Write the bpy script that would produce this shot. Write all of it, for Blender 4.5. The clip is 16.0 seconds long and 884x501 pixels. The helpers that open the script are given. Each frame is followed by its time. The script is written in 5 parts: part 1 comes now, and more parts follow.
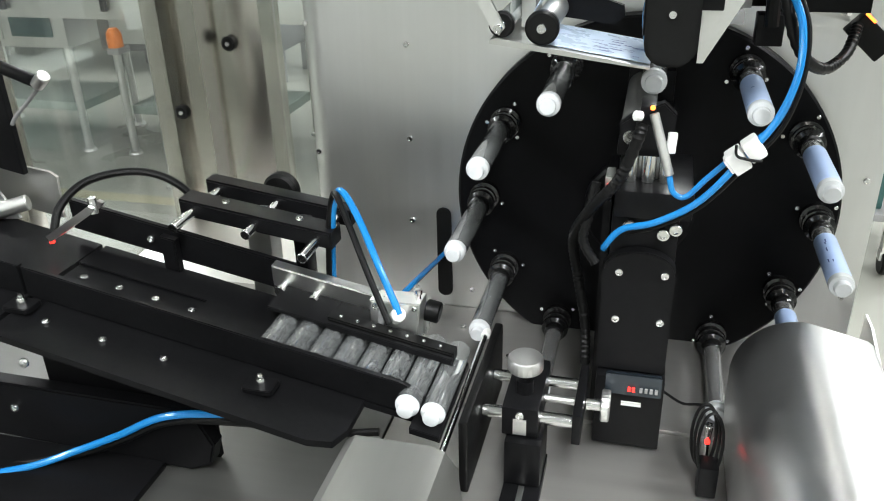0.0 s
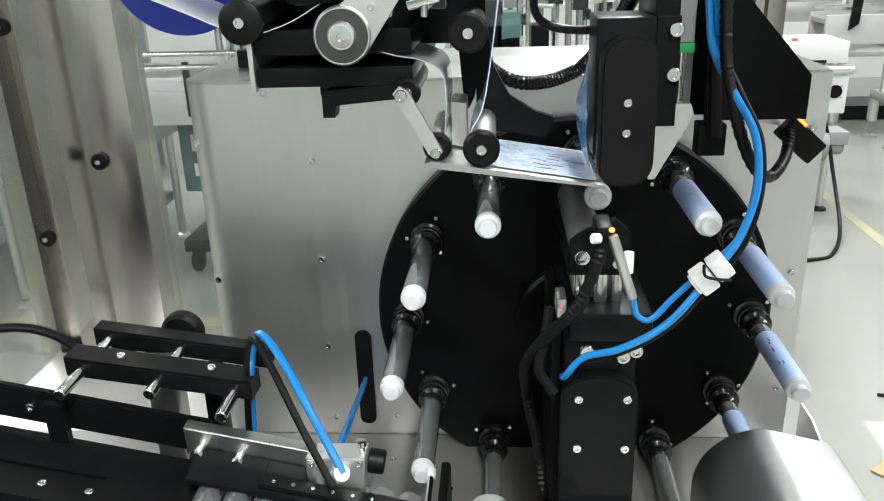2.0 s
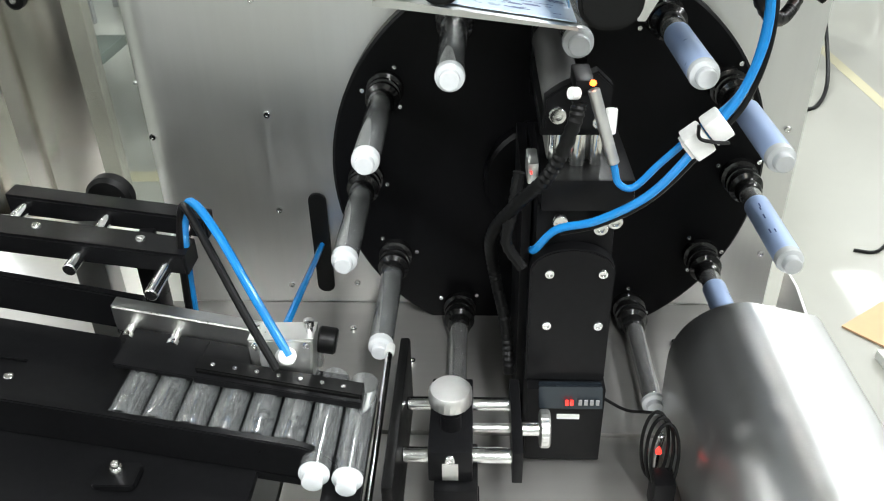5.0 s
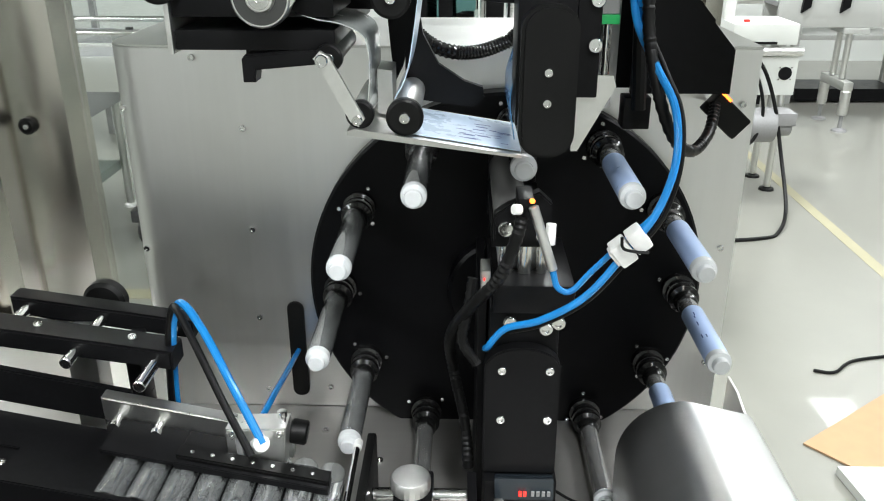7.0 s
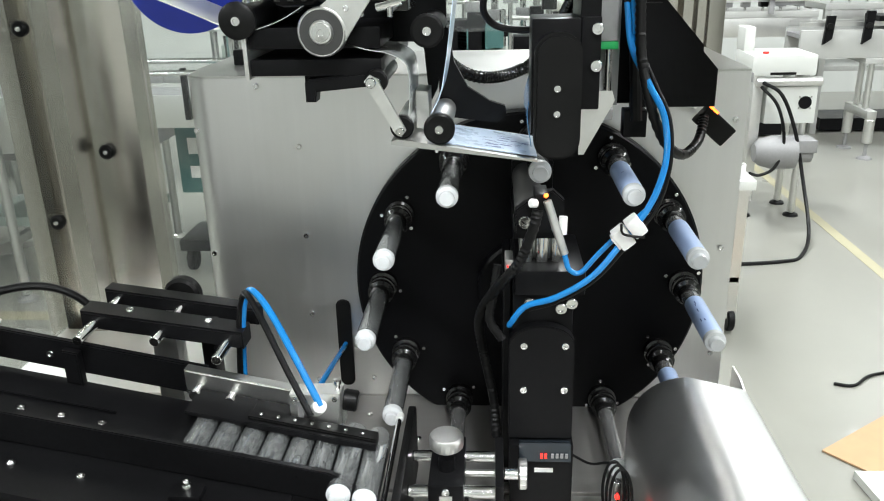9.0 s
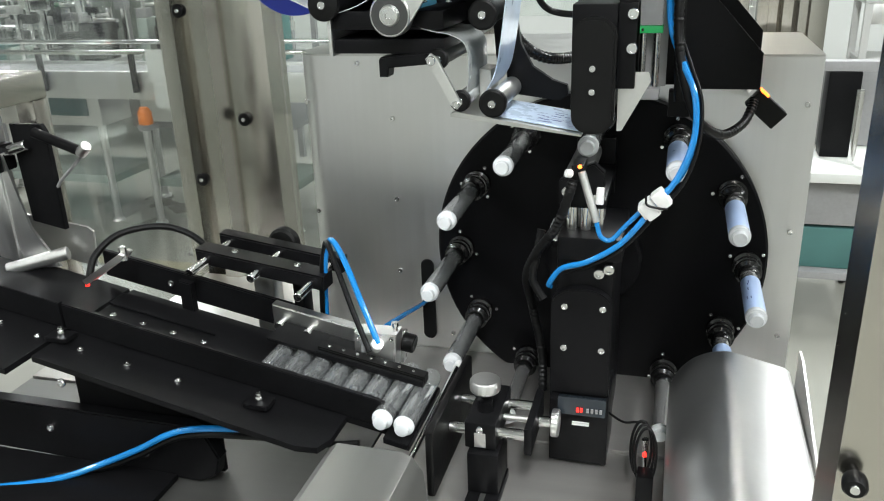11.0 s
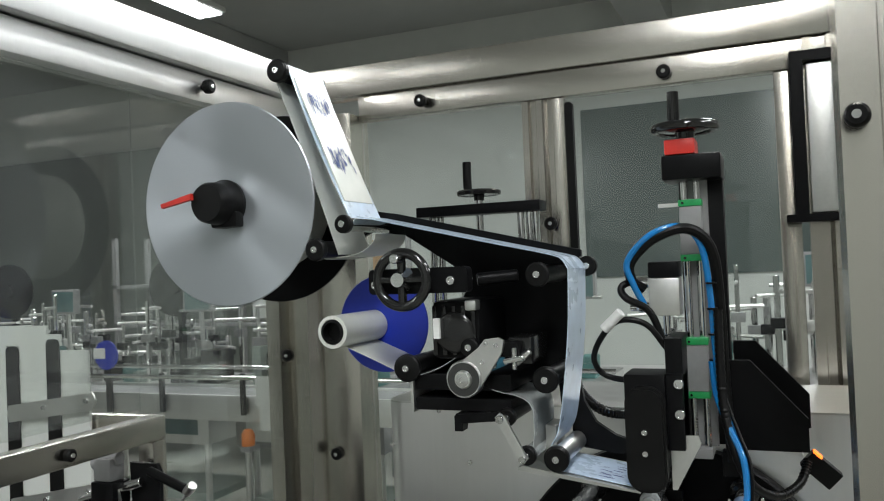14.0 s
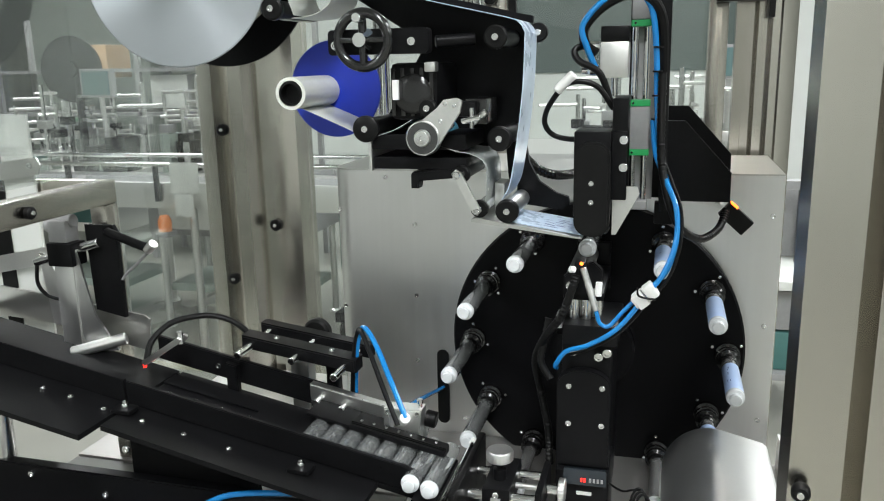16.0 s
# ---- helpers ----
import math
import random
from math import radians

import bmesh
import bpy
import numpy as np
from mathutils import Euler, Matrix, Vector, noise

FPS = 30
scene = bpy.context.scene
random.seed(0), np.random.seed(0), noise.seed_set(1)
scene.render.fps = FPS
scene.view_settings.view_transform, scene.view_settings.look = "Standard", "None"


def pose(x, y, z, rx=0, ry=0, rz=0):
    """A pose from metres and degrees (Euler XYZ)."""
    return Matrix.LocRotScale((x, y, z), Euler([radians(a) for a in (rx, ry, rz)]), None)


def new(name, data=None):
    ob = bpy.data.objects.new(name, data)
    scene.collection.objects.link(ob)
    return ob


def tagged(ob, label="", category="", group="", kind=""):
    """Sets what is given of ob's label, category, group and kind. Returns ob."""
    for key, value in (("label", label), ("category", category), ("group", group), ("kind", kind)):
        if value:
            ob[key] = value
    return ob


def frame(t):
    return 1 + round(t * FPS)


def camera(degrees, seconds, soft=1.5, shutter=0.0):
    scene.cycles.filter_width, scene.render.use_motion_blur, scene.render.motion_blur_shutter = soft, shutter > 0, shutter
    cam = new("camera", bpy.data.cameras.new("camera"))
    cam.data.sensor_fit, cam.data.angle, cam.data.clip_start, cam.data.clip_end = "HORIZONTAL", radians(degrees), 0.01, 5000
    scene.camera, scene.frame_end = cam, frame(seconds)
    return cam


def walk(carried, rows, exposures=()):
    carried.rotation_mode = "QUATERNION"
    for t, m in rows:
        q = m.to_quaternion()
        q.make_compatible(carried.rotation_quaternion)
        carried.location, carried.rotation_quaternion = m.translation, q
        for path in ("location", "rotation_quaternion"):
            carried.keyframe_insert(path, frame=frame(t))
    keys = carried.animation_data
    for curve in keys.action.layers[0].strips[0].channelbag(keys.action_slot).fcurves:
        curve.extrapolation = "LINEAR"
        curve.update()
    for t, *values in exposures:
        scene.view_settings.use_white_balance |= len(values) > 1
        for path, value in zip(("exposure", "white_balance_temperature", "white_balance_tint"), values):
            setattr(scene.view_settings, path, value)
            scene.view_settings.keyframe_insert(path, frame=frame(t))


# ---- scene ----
cam = camera(57.2, 16.0, soft=1.1)
METRES, EYE, TILT, LEAN, TURN = 1.7, 1.5, 0.0, 0.0, 15.0
ROWS = [
    (0.0, 0.0, 0.0, 0.0, -0.65, -26.25, 1.32),
    (0.5, -0.0515, 0.0012, 0.0166, -7.72, -23.48, 1.65),
    (1.0, -0.0972, -0.0641, 0.0233, -10.65, -19.93, 1.76),
    (1.5, -0.0977, -0.023, 0.0091, -10.93, -20.74, 1.73),
    (2.0, -0.0495, 0.0801, 0.0179, -11.25, -21.25, 1.77),
    (2.5, -0.0399, 0.0891, 0.0173, -13.83, -22.01, 1.59),
    (3.0, -0.0416, 0.082, 0.0133, -14.97, -25.04, 1.23),
    (3.5, -0.0421, 0.083, 0.0113, -15.19, -26.77, 1.19),
    (6.0, -0.0047, 0.1751, -0.0114, -11.36, -33.64, 1.15),
    (6.5, -0.0006, 0.1631, -0.0034, -12.75, -28.9, 0.41),
    (7.0, -0.0232, 0.0774, 0.0118, -13.52, -22.98, 0.04),
    (7.5, -0.0481, -0.0156, 0.0173, -13.13, -19.82, 0.01),
    (8.0, -0.0504, -0.0274, 0.0152, -12.69, -19.33, 0.4),
    (10.5, -0.0041, -0.0721, 0.0202, -3.97, -21.95, 2.06),
    (11.0, 0.0458, -0.1204, 0.0211, 0.7, -21.04, 2.03),
    (11.5, 0.0616, -0.1382, 0.0218, 3.31, -19.45, 2.27),
    (12.0, 0.0572, -0.1421, 0.0352, 5.99, -17.03, 3.08),
    (12.5, 0.0627, -0.1583, 0.0414, 8.99, -12.22, 4.13),
    (13.0, 0.0711, -0.1834, 0.0661, 8.68, -3.87, 2.99),
    (13.5, 0.0723, -0.1901, 0.075, 8.04, 0.22, 2.6),
    (14.0, 0.0788, -0.194, 0.0741, 7.55, 1.09, 2.42),
    (14.5, 0.0799, -0.1942, 0.0643, 6.67, -2.71, 2.2),
    (15.0, 0.0437, -0.2118, 0.0576, 2.48, -7.66, 1.73),
    (15.5, 0.0159, -0.2471, 0.0484, 0.41, -11.47, 1.33),
    (16.0, 0.0159, -0.2464, 0.0381, 0.3, -13.09, 1.24),
]
walk(cam, [(t, pose(0, 0, EYE, TILT, LEAN, TURN) @ pose(METRES * x, METRES * y, METRES * z, 90 + pitch, roll, yaw)) for t, x, y, z, yaw, pitch, roll in ROWS], exposures=[(0.0, 0.25), (1.0, 0.05), (3.5, 0.1), (6.0, 0.2), (7.0, 0.05), (10.5, 0.08), (12.0, -0.08), (13.0, 0.0), (13.5, -0.2), (13.8, -0.55), (14.05, -0.85), (14.3, -0.45), (14.5, -0.12), (14.9, -0.05), (15.4, -0.05), (16.0, -0.1)])

# ---- light ----
world = bpy.data.worlds.new("hall_air")
scene.world = world
world.use_nodes = True
world.node_tree.nodes["Background"].inputs[0].default_value = (0.97, 1.0, 0.95, 1)
world.node_tree.nodes["Background"].inputs[1].default_value = 0.26


# ---- materials ----
def material(name, color, rough=0.5, metal=0.0, spread=0.15, scale=30.0, bump=0.0, stretch=(1, 1, 1), fine=0.0,
             coat=0.0, emit=None, power=0.0, aniso=0.0, spec=0.5, warp=0.0, vary=1.0):
    m = bpy.data.materials.new(name)
    m.use_nodes = True
    n, l = m.node_tree.nodes, m.node_tree.links
    b = n["Principled BSDF"]
    b.inputs["Metallic"].default_value = metal
    b.inputs["Coat Weight"].default_value = coat
    b.inputs["Specular IOR Level"].default_value = spec
    b.inputs["Anisotropic"].default_value = aniso
    if emit:
        b.inputs["Emission Color"].default_value = (*emit, 1)
        b.inputs["Emission Strength"].default_value = power
    tc = n.new("ShaderNodeTexCoord")
    mp = n.new("ShaderNodeMapping")
    mp.inputs["Scale"].default_value = stretch
    l.new(tc.outputs["Object"], mp.inputs[0])
    big = n.new("ShaderNodeTexNoise")
    big.inputs["Scale"].default_value = scale * 0.12
    big.inputs["Detail"].default_value = 3
    small = n.new("ShaderNodeTexNoise")
    small.inputs["Scale"].default_value = scale
    small.inputs["Detail"].default_value = 6
    l.new(tc.outputs["Object"], big.inputs[0])
    l.new(mp.outputs[0], small.inputs[0])
    mix = n.new("ShaderNodeMath")
    mix.operation = "ADD"
    l.new(big.outputs[0], mix.inputs[0])
    l.new(small.outputs[0], mix.inputs[1])
    half = n.new("ShaderNodeMath")
    half.operation = "MULTIPLY"
    half.inputs[1].default_value = 0.5
    l.new(mix.outputs[0], half.inputs[0])
    ramp = n.new("ShaderNodeValToRGB")
    ramp.color_ramp.elements[0].position, ramp.color_ramp.elements[1].position = 0.3, 0.7
    ramp.color_ramp.elements[0].color = (*[c * (1 - spread) for c in color], 1)
    ramp.color_ramp.elements[1].color = (*[min(1, c * (1 + spread)) for c in color], 1)
    l.new(half.outputs[0], ramp.inputs[0])
    l.new(ramp.outputs[0], b.inputs["Base Color"])
    rr = n.new("ShaderNodeMapRange")
    rr.inputs["From Min"].default_value, rr.inputs["From Max"].default_value = 0.3, 0.7
    rr.inputs["To Min"].default_value, rr.inputs["To Max"].default_value = rough * (1 - 0.15 * vary), min(1, rough * (1 + 0.18 * vary))
    l.new(half.outputs[0], rr.inputs[0])
    l.new(rr.outputs[0], b.inputs["Roughness"])
    if bump:
        bp = n.new("ShaderNodeBump")
        bp.inputs["Strength"].default_value = bump
        bp.inputs["Distance"].default_value = 0.001
        l.new(small.outputs[0], bp.inputs["Height"])
        l.new(bp.outputs[0], b.inputs["Normal"])
        if warp:
            wp = n.new("ShaderNodeBump")
            wp.inputs["Strength"].default_value = warp
            wp.inputs["Distance"].default_value = 0.03
            slow = n.new("ShaderNodeTexNoise")
            slow.inputs["Scale"].default_value = 4.0
            slow.inputs["Detail"].default_value = 0
            l.new(tc.outputs["Object"], slow.inputs[0])
            l.new(slow.outputs[0], wp.inputs["Height"])
            l.new(wp.outputs[0], bp.inputs["Normal"])
    return m


def clear(name, tint, rough, gloss=0.5, see=1.0):
    """Thin clear sheet: lets light through with a tint and mirrors at glancing angles."""
    m = bpy.data.materials.new(name)
    m.use_nodes = True
    n, l = m.node_tree.nodes, m.node_tree.links
    n.remove(n["Principled BSDF"])
    tr = n.new("ShaderNodeBsdfTransparent")
    tr.inputs[0].default_value = (*tint, 1)
    gl = n.new("ShaderNodeBsdfGlossy")
    gl.inputs["Roughness"].default_value = rough
    fr = n.new("ShaderNodeFresnel")
    fr.inputs[0].default_value = 1.45
    mu = n.new("ShaderNodeMath")
    mu.operation = "MULTIPLY_ADD"
    mu.inputs[1].default_value = see
    mu.inputs[2].default_value = gloss
    mu.use_clamp = True
    mx = n.new("ShaderNodeMixShader")
    l.new(fr.outputs[0], mu.inputs[0])
    l.new(mu.outputs[0], mx.inputs[0])
    l.new(tr.outputs[0], mx.inputs[1])
    l.new(gl.outputs[0], mx.inputs[2])
    l.new(mx.outputs[0], n["Material Output"].inputs[0])
    return m


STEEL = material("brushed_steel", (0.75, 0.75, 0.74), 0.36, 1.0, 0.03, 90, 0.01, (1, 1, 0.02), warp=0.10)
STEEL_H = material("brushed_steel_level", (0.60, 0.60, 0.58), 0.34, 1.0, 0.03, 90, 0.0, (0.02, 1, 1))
# deck steel with the shade under the chute put into its colour
DECK_SHADED = material("shaded_deck_steel", (0.15, 0.15, 0.14), 0.46, 0.8, 0.10, 60, 0.0, (0.03, 1, 1))
COVER = material("cover_steel", (0.27, 0.27, 0.255), 0.42, 0.9, 0.06, 60, 0.0, (1, 0.03, 1))
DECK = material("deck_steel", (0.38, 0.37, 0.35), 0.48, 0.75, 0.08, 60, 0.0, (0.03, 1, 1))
POST = material("post_steel", (0.54, 0.515, 0.465), 0.24, 1.0, 0.02, 60, 0.0, (1, 1, 0.01), vary=0.15)
CHROME = material("polished_rod", (0.75, 0.75, 0.74), 0.16, 1.0, 0.04, 40)
BRIGHT = material("milled_aluminium", (0.84, 0.84, 0.82), 0.30, 1.0, 0.05, 120, 0.02)
ALU = material("bare_aluminium", (0.72, 0.72, 0.70), 0.36, 1.0, 0.05, 140, 0.02)
BLACK = material("black_anodised", (0.006, 0.006, 0.0065), 0.32, 0.0, 0.25, 120, 0.06, spec=0.10)
DIAL = material("black_dial", (0.003, 0.003, 0.0035), 0.42, 0.0, 0.3, 80, 0.06, spec=0.10)
RUBBER = material("black_rubber", (0.005, 0.005, 0.005), 0.40, 0.0, 0.25, 150, 0.08, spec=0.17)
GLOSSBLACK = material("black_bakelite", (0.01, 0.01, 0.01), 0.16, 0.0, 0.2, 60, spec=0.6)
HOSE = material("blue_hose", (0.010, 0.19, 0.50), 0.18, 0.0, 0.12, 40, spec=0.6)
BLUEDISC = material("blue_disc", (0.012, 0.035, 0.42), 0.35, 0.0, 0.12, 20)
WHITEP = material("white_plastic", (0.78, 0.78, 0.76), 0.35, 0.0, 0.06, 60)
CAP = material("frosted_cap", (0.64, 0.66, 0.67), 0.2, 0.0, 0.08, 90)
FABRIC = material("white_clamp", (0.72, 0.72, 0.70), 0.5, 0.0, 0.12, 90, 0.2)
MANDREL = material("grey_mandrel", (0.50, 0.50, 0.49), 0.20, 0.75, 0.04, 20)


def plastic(name, tint, milk, rough, gloss=0.10, see=0.95):
    """Clear plastic wall: mostly see-through, a little milky, with sharp reflections."""
    m = clear(name, tint, rough, gloss, see)
    n, l = m.node_tree.nodes, m.node_tree.links
    df = n.new("ShaderNodeBsdfDiffuse")
    df.inputs[0].default_value = (0.78, 0.81, 0.81, 1)
    mx = n.new("ShaderNodeMixShader")
    mx.inputs[0].default_value = milk
    top = n["Mix Shader"]
    l.new(n["Transparent BSDF"].outputs[0], mx.inputs[1])
    l.new(df.outputs[0], mx.inputs[2])
    l.new(mx.outputs[0], top.inputs[1])
    return m


SLEEVE = plastic("clear_tube", (0.93, 0.95, 0.95), 0.15, 0.07, 0.14)
TUBEWALL = plastic("frosted_tube", (0.92, 0.94, 0.94), 0.12, 0.12, 0.12, 0.75)
LABELTUBE = material("blue_label_tube", (0.46, 0.60, 0.88), 0.30, 0.0, 0.06, 40, coat=0.3)
INK = material("label_ink", (0.03, 0.06, 0.22), 0.5, 0.0, 0.2, 60)
WEB = material("label_web", (0.55, 0.66, 0.80), 0.28, 0.0, 0.16, 35, coat=0.4)
WEBPALE = material("pale_liner", (0.66, 0.67, 0.62), 0.35, 0.0, 0.08, 30, coat=0.2)
FILM = material("grey_film", (0.42, 0.44, 0.43), 0.25, 0.0, 0.12, 30, coat=0.3)
GREEN = material("green_cap", (0.01, 0.30, 0.08), 0.4, 0.0, 0.1, 60)
GREY = material("grey_block", (0.26, 0.26, 0.26), 0.5, 0.1, 0.1, 80)
RED = material("red_plastic", (0.60, 0.03, 0.02), 0.4, 0.0, 0.12, 60)
REDLED = material("red_led", (0.4, 0.0, 0.0), 0.4, emit=(1.0, 0.03, 0.02), power=3.0)
AMBERLED = material("amber_led", (0.5, 0.1, 0.0), 0.4, emit=(1.0, 0.16, 0.02), power=5.0)
SCREEN = material("display_window", (0.015, 0.02, 0.025), 0.15, 0.0, 0.1, 60, spec=0.6)
GLASS = plastic("guard_pane", (0.95, 0.97, 0.955), 0.026, 0.03, 0.02, 0.30)
PAINTW = material("white_paint", (0.60, 0.615, 0.58), 0.55, 0.0, 0.06, 6)
PALE = material("pale_steel", (0.40, 0.405, 0.385), 0.42, 0.2, 0.08, 8)
WALLP = material("wall_paint", (0.60, 0.62, 0.59), 0.7, 0.0, 0.06, 3)
CEIL = material("ceiling_paint", (0.40, 0.41, 0.40), 0.8, 0.0, 0.08, 3)
DARKWIN = material("dark_window", (0.075, 0.10, 0.092), 0.2, 0.0, 0.06, 0.6, spec=0.5)
CARD = material("cardboard", (0.42, 0.27, 0.15), 0.8, 0.0, 0.10, 20, 0.1)
YELLOW = material("yellow_line", (0.33, 0.305, 0.20), 0.5, 0.0, 0.12, 8)
LAMP = material("lamp_tube", (0.9, 0.9, 0.9), 0.5, emit=(0.96, 0.98, 1.0), power=9.0)
SAGE = material("sage_paint", (0.27, 0.32, 0.285), 0.5, 0.0, 0.12, 6)
TEAL = material("teal_machine", (0.05, 0.14, 0.13), 0.5, 0.0, 0.15, 10)
ORANGE = material("orange_lamp", (0.75, 0.20, 0.02), 0.4, 0.0, 0.1, 20)
FLOOR = material("epoxy_floor", (0.23, 0.229, 0.20), 0.30, 0.0, 0.10, 3.0, coat=0.3)


def frosted_disc():
    """Reel flange: milky sheet with turned grain, so that the lamps draw bright wedges on it."""
    m = material("frosted_disc", (0.47, 0.50, 0.53), 0.34, 0.7, 0.015, 8, aniso=0.8)
    n, l = m.node_tree.nodes, m.node_tree.links
    t = n.new("ShaderNodeTangent")
    t.direction_type, t.axis = "RADIAL", "Y"
    l.new(t.outputs[0], n["Principled BSDF"].inputs["Tangent"])
    return m


FROST = frosted_disc()


# ---- shapes ----
def box(x0, x1, y0, y1, z0, z1, bevel=0.0, bm=None):
    bm = bm or bmesh.new()
    r = bmesh.ops.create_cube(bm, size=1)
    for v in r["verts"]:
        v.co = Vector((x0 + (v.co.x + 0.5) * (x1 - x0), y0 + (v.co.y + 0.5) * (y1 - y0), z0 + (v.co.z + 0.5) * (z1 - z0)))
    if bevel:
        edges = list({e for v in r["verts"] for e in v.link_edges})
        bmesh.ops.bevel(bm, geom=edges, offset=bevel, segments=2, affect="EDGES", profile=0.6)
    return bm


def basis(d):
    d = Vector(d).normalized()
    a = Vector((0, 0, 1)) if abs(d.z) < 0.9 else Vector((1, 0, 0))
    u = d.cross(a).normalized()
    return u, d.cross(u).normalized(), d


def lathe(p, d, prof, seg=24, bm=None, close=True):
    """Turned shape: prof is (radius, height along d from p)."""
    bm = bm or bmesh.new()
    u, w, d = basis(d)
    p = Vector(p)
    rings = []
    for r, h in prof:
        if r <= 1e-6:
            rings.append([bm.verts.new(p + d * h)])
        else:
            rings.append([bm.verts.new(p + d * h + (u * math.cos(k * math.tau / seg) + w * math.sin(k * math.tau / seg)) * r) for k in range(seg)])
    for a, b in zip(rings, rings[1:]):
        for k in range(seg):
            j = (k + 1) % seg
            if len(a) == 1 and len(b) > 1:
                bm.faces.new((a[0], b[j], b[k]))
            elif len(b) == 1 and len(a) > 1:
                bm.faces.new((a[k], a[j], b[0]))
            elif len(a) > 1:
                bm.faces.new((a[k], a[j], b[j], b[k]))
    if close:
        for ring, flip in ((rings[0], True), (rings[-1], False)):
            if len(ring) > 2:
                bm.faces.new(ring[::-1] if flip else ring)
    return bm


def rod(p0, p1, r, seg=20, edge=None, bm=None):
    p0, p1 = Vector(p0), Vector(p1)
    h = (p1 - p0).length
    e = min(r * 0.15, h * 0.2) if edge is None else edge
    return lathe(p0, p1 - p0, [(r - e, 0), (r, e), (r, h - e), (r - e, h)], seg, bm)


def prism(pts, axis, a0, a1, bevel=0.0, bm=None):
    """A plate with the outline pts; axis 'y': pts are (x, z), 'x': (y, z), 'z': (x, y)."""
    bm = bm or bmesh.new()
    put = {"y": lambda p, a: (p[0], a, p[1]), "x": lambda p, a: (a, p[0], p[1]), "z": lambda p, a: (p[0], p[1], a)}[axis]
    a = [bm.verts.new(put(p, a0)) for p in pts]
    b = [bm.verts.new(put(p, a1)) for p in pts]
    fs = [bm.faces.new(a), bm.faces.new(b[::-1])]
    for i in range(len(pts)):
        j = (i + 1) % len(pts)
        fs.append(bm.faces.new((a[i], b[i], b[j], a[j])))
    bmesh.ops.recalc_face_normals(bm, faces=fs)
    if bevel:
        bmesh.ops.bevel(bm, geom=list({e for f in fs[:2] for e in f.edges}), offset=bevel, segments=2, affect="EDGES")
    return bm


def rounded(x0, x1, z0, z1, r, n=6):
    pts = []
    for cx, cz, s in ((x1 - r, z0 + r, -90), (x1 - r, z1 - r, 0), (x0 + r, z1 - r, 90), (x0 + r, z0 + r, 180)):
        for k in range(n + 1):
            a = radians(s + 90 * k / n)
            pts.append((cx + r * math.cos(a), cz + r * math.sin(a)))
    return pts


def spline(pts, n=8):
    """A smooth line through the points."""
    p = [Vector(q) for q in pts]
    p = [2 * p[0] - p[1], *p, 2 * p[-1] - p[-2]]
    out = []
    for i in range(1, len(p) - 2):
        for k in range(n):
            t = k / n
            a, b, c, d = p[i - 1 : i + 3]
            out.append(0.5 * (2 * b + (c - a) * t + (2 * a - 5 * b + 4 * c - d) * t * t + (3 * b - a - 3 * c + d) * t ** 3))
    out.append(p[-2])
    return out


def sweep(pts, r, seg=10, n=8, ribs=0.0, bm=None):
    """A hose through the points; ribs: the spacing of its corrugations."""
    bm = bm or bmesh.new()
    line = spline(pts, n)
    if ribs:
        fine = [line[0]]
        for a, b in zip(line, line[1:]):
            k = max(1, int((b - a).length / (ribs * 0.5)))
            fine += [a.lerp(b, (i + 1) / k) for i in range(k)]
        line = fine
    u = basis(line[1] - line[0])[0]
    rings = []
    for i, q in enumerate(line):
        d = (line[min(i + 1, len(line) - 1)] - line[max(i - 1, 0)]).normalized()
        u = (u - d * u.dot(d)).normalized()
        w = d.cross(u)
        rr = r * (0.84 if ribs and i % 2 else 1.0)
        rings.append([bm.verts.new(q + (u * math.cos(k * math.tau / seg) + w * math.sin(k * math.tau / seg)) * rr) for k in range(seg)])
    for a, b in zip(rings, rings[1:]):
        for k in range(seg):
            bm.faces.new((a[k], a[(k + 1) % seg], b[(k + 1) % seg], b[k]))
    bm.faces.new(rings[0][::-1])
    bm.faces.new(rings[-1])
    return bm


def band(pts, y0, y1, thick=0.0012, n=6, smooth=True):
    """A web that runs along (x, z) points, y0 to y1 wide."""
    line = spline([(x, 0, z) for x, z in pts], n) if smooth else [Vector((x, 0, z)) for x, z in pts]
    bm = bmesh.new()
    rows = []
    for i, q in enumerate(line):
        d = (line[min(i + 1, len(line) - 1)] - line[max(i - 1, 0)]).normalized()
        w = Vector((-d.z, 0, d.x)) * thick * 0.5
        rows.append([bm.verts.new(v) for v in ((q.x + w.x, y0, q.z + w.z), (q.x + w.x, y1, q.z + w.z), (q.x - w.x, y1, q.z - w.z), (q.x - w.x, y0, q.z - w.z))])
    for a, b in zip(rows, rows[1:]):
        for k in range(4):
            bm.faces.new((a[k], a[(k + 1) % 4], b[(k + 1) % 4], b[k]))
    bm.faces.new(rows[0][::-1])
    bm.faces.new(rows[-1])
    bmesh.ops.recalc_face_normals(bm, faces=bm.faces[:])
    return bm


PLACE = {}


def smooth_by_angle(me, angle=0.6):
    for p in me.polygons:
        p.use_smooth = True
    me.set_sharp_from_angle(angle=angle)


def mesh(name, bm, mat):
    me = bpy.data.meshes.new(name)
    bm.to_mesh(me)
    bm.free()
    me.materials.append(mat)
    smooth_by_angle(me)
    return me


def thing(name, at, label, category, group="", kind=""):
    ob = new(name)
    ob.location = at
    PLACE[ob] = Vector(at)
    return tagged(ob, label, category, group, kind)


def part(name, bm, mat, parent, label=""):
    ob = new(name, mesh(name, bm, mat))
    ob.parent = parent
    ob.matrix_parent_inverse = Matrix.Translation(-PLACE.get(parent, Vector()))
    return tagged(ob, label)


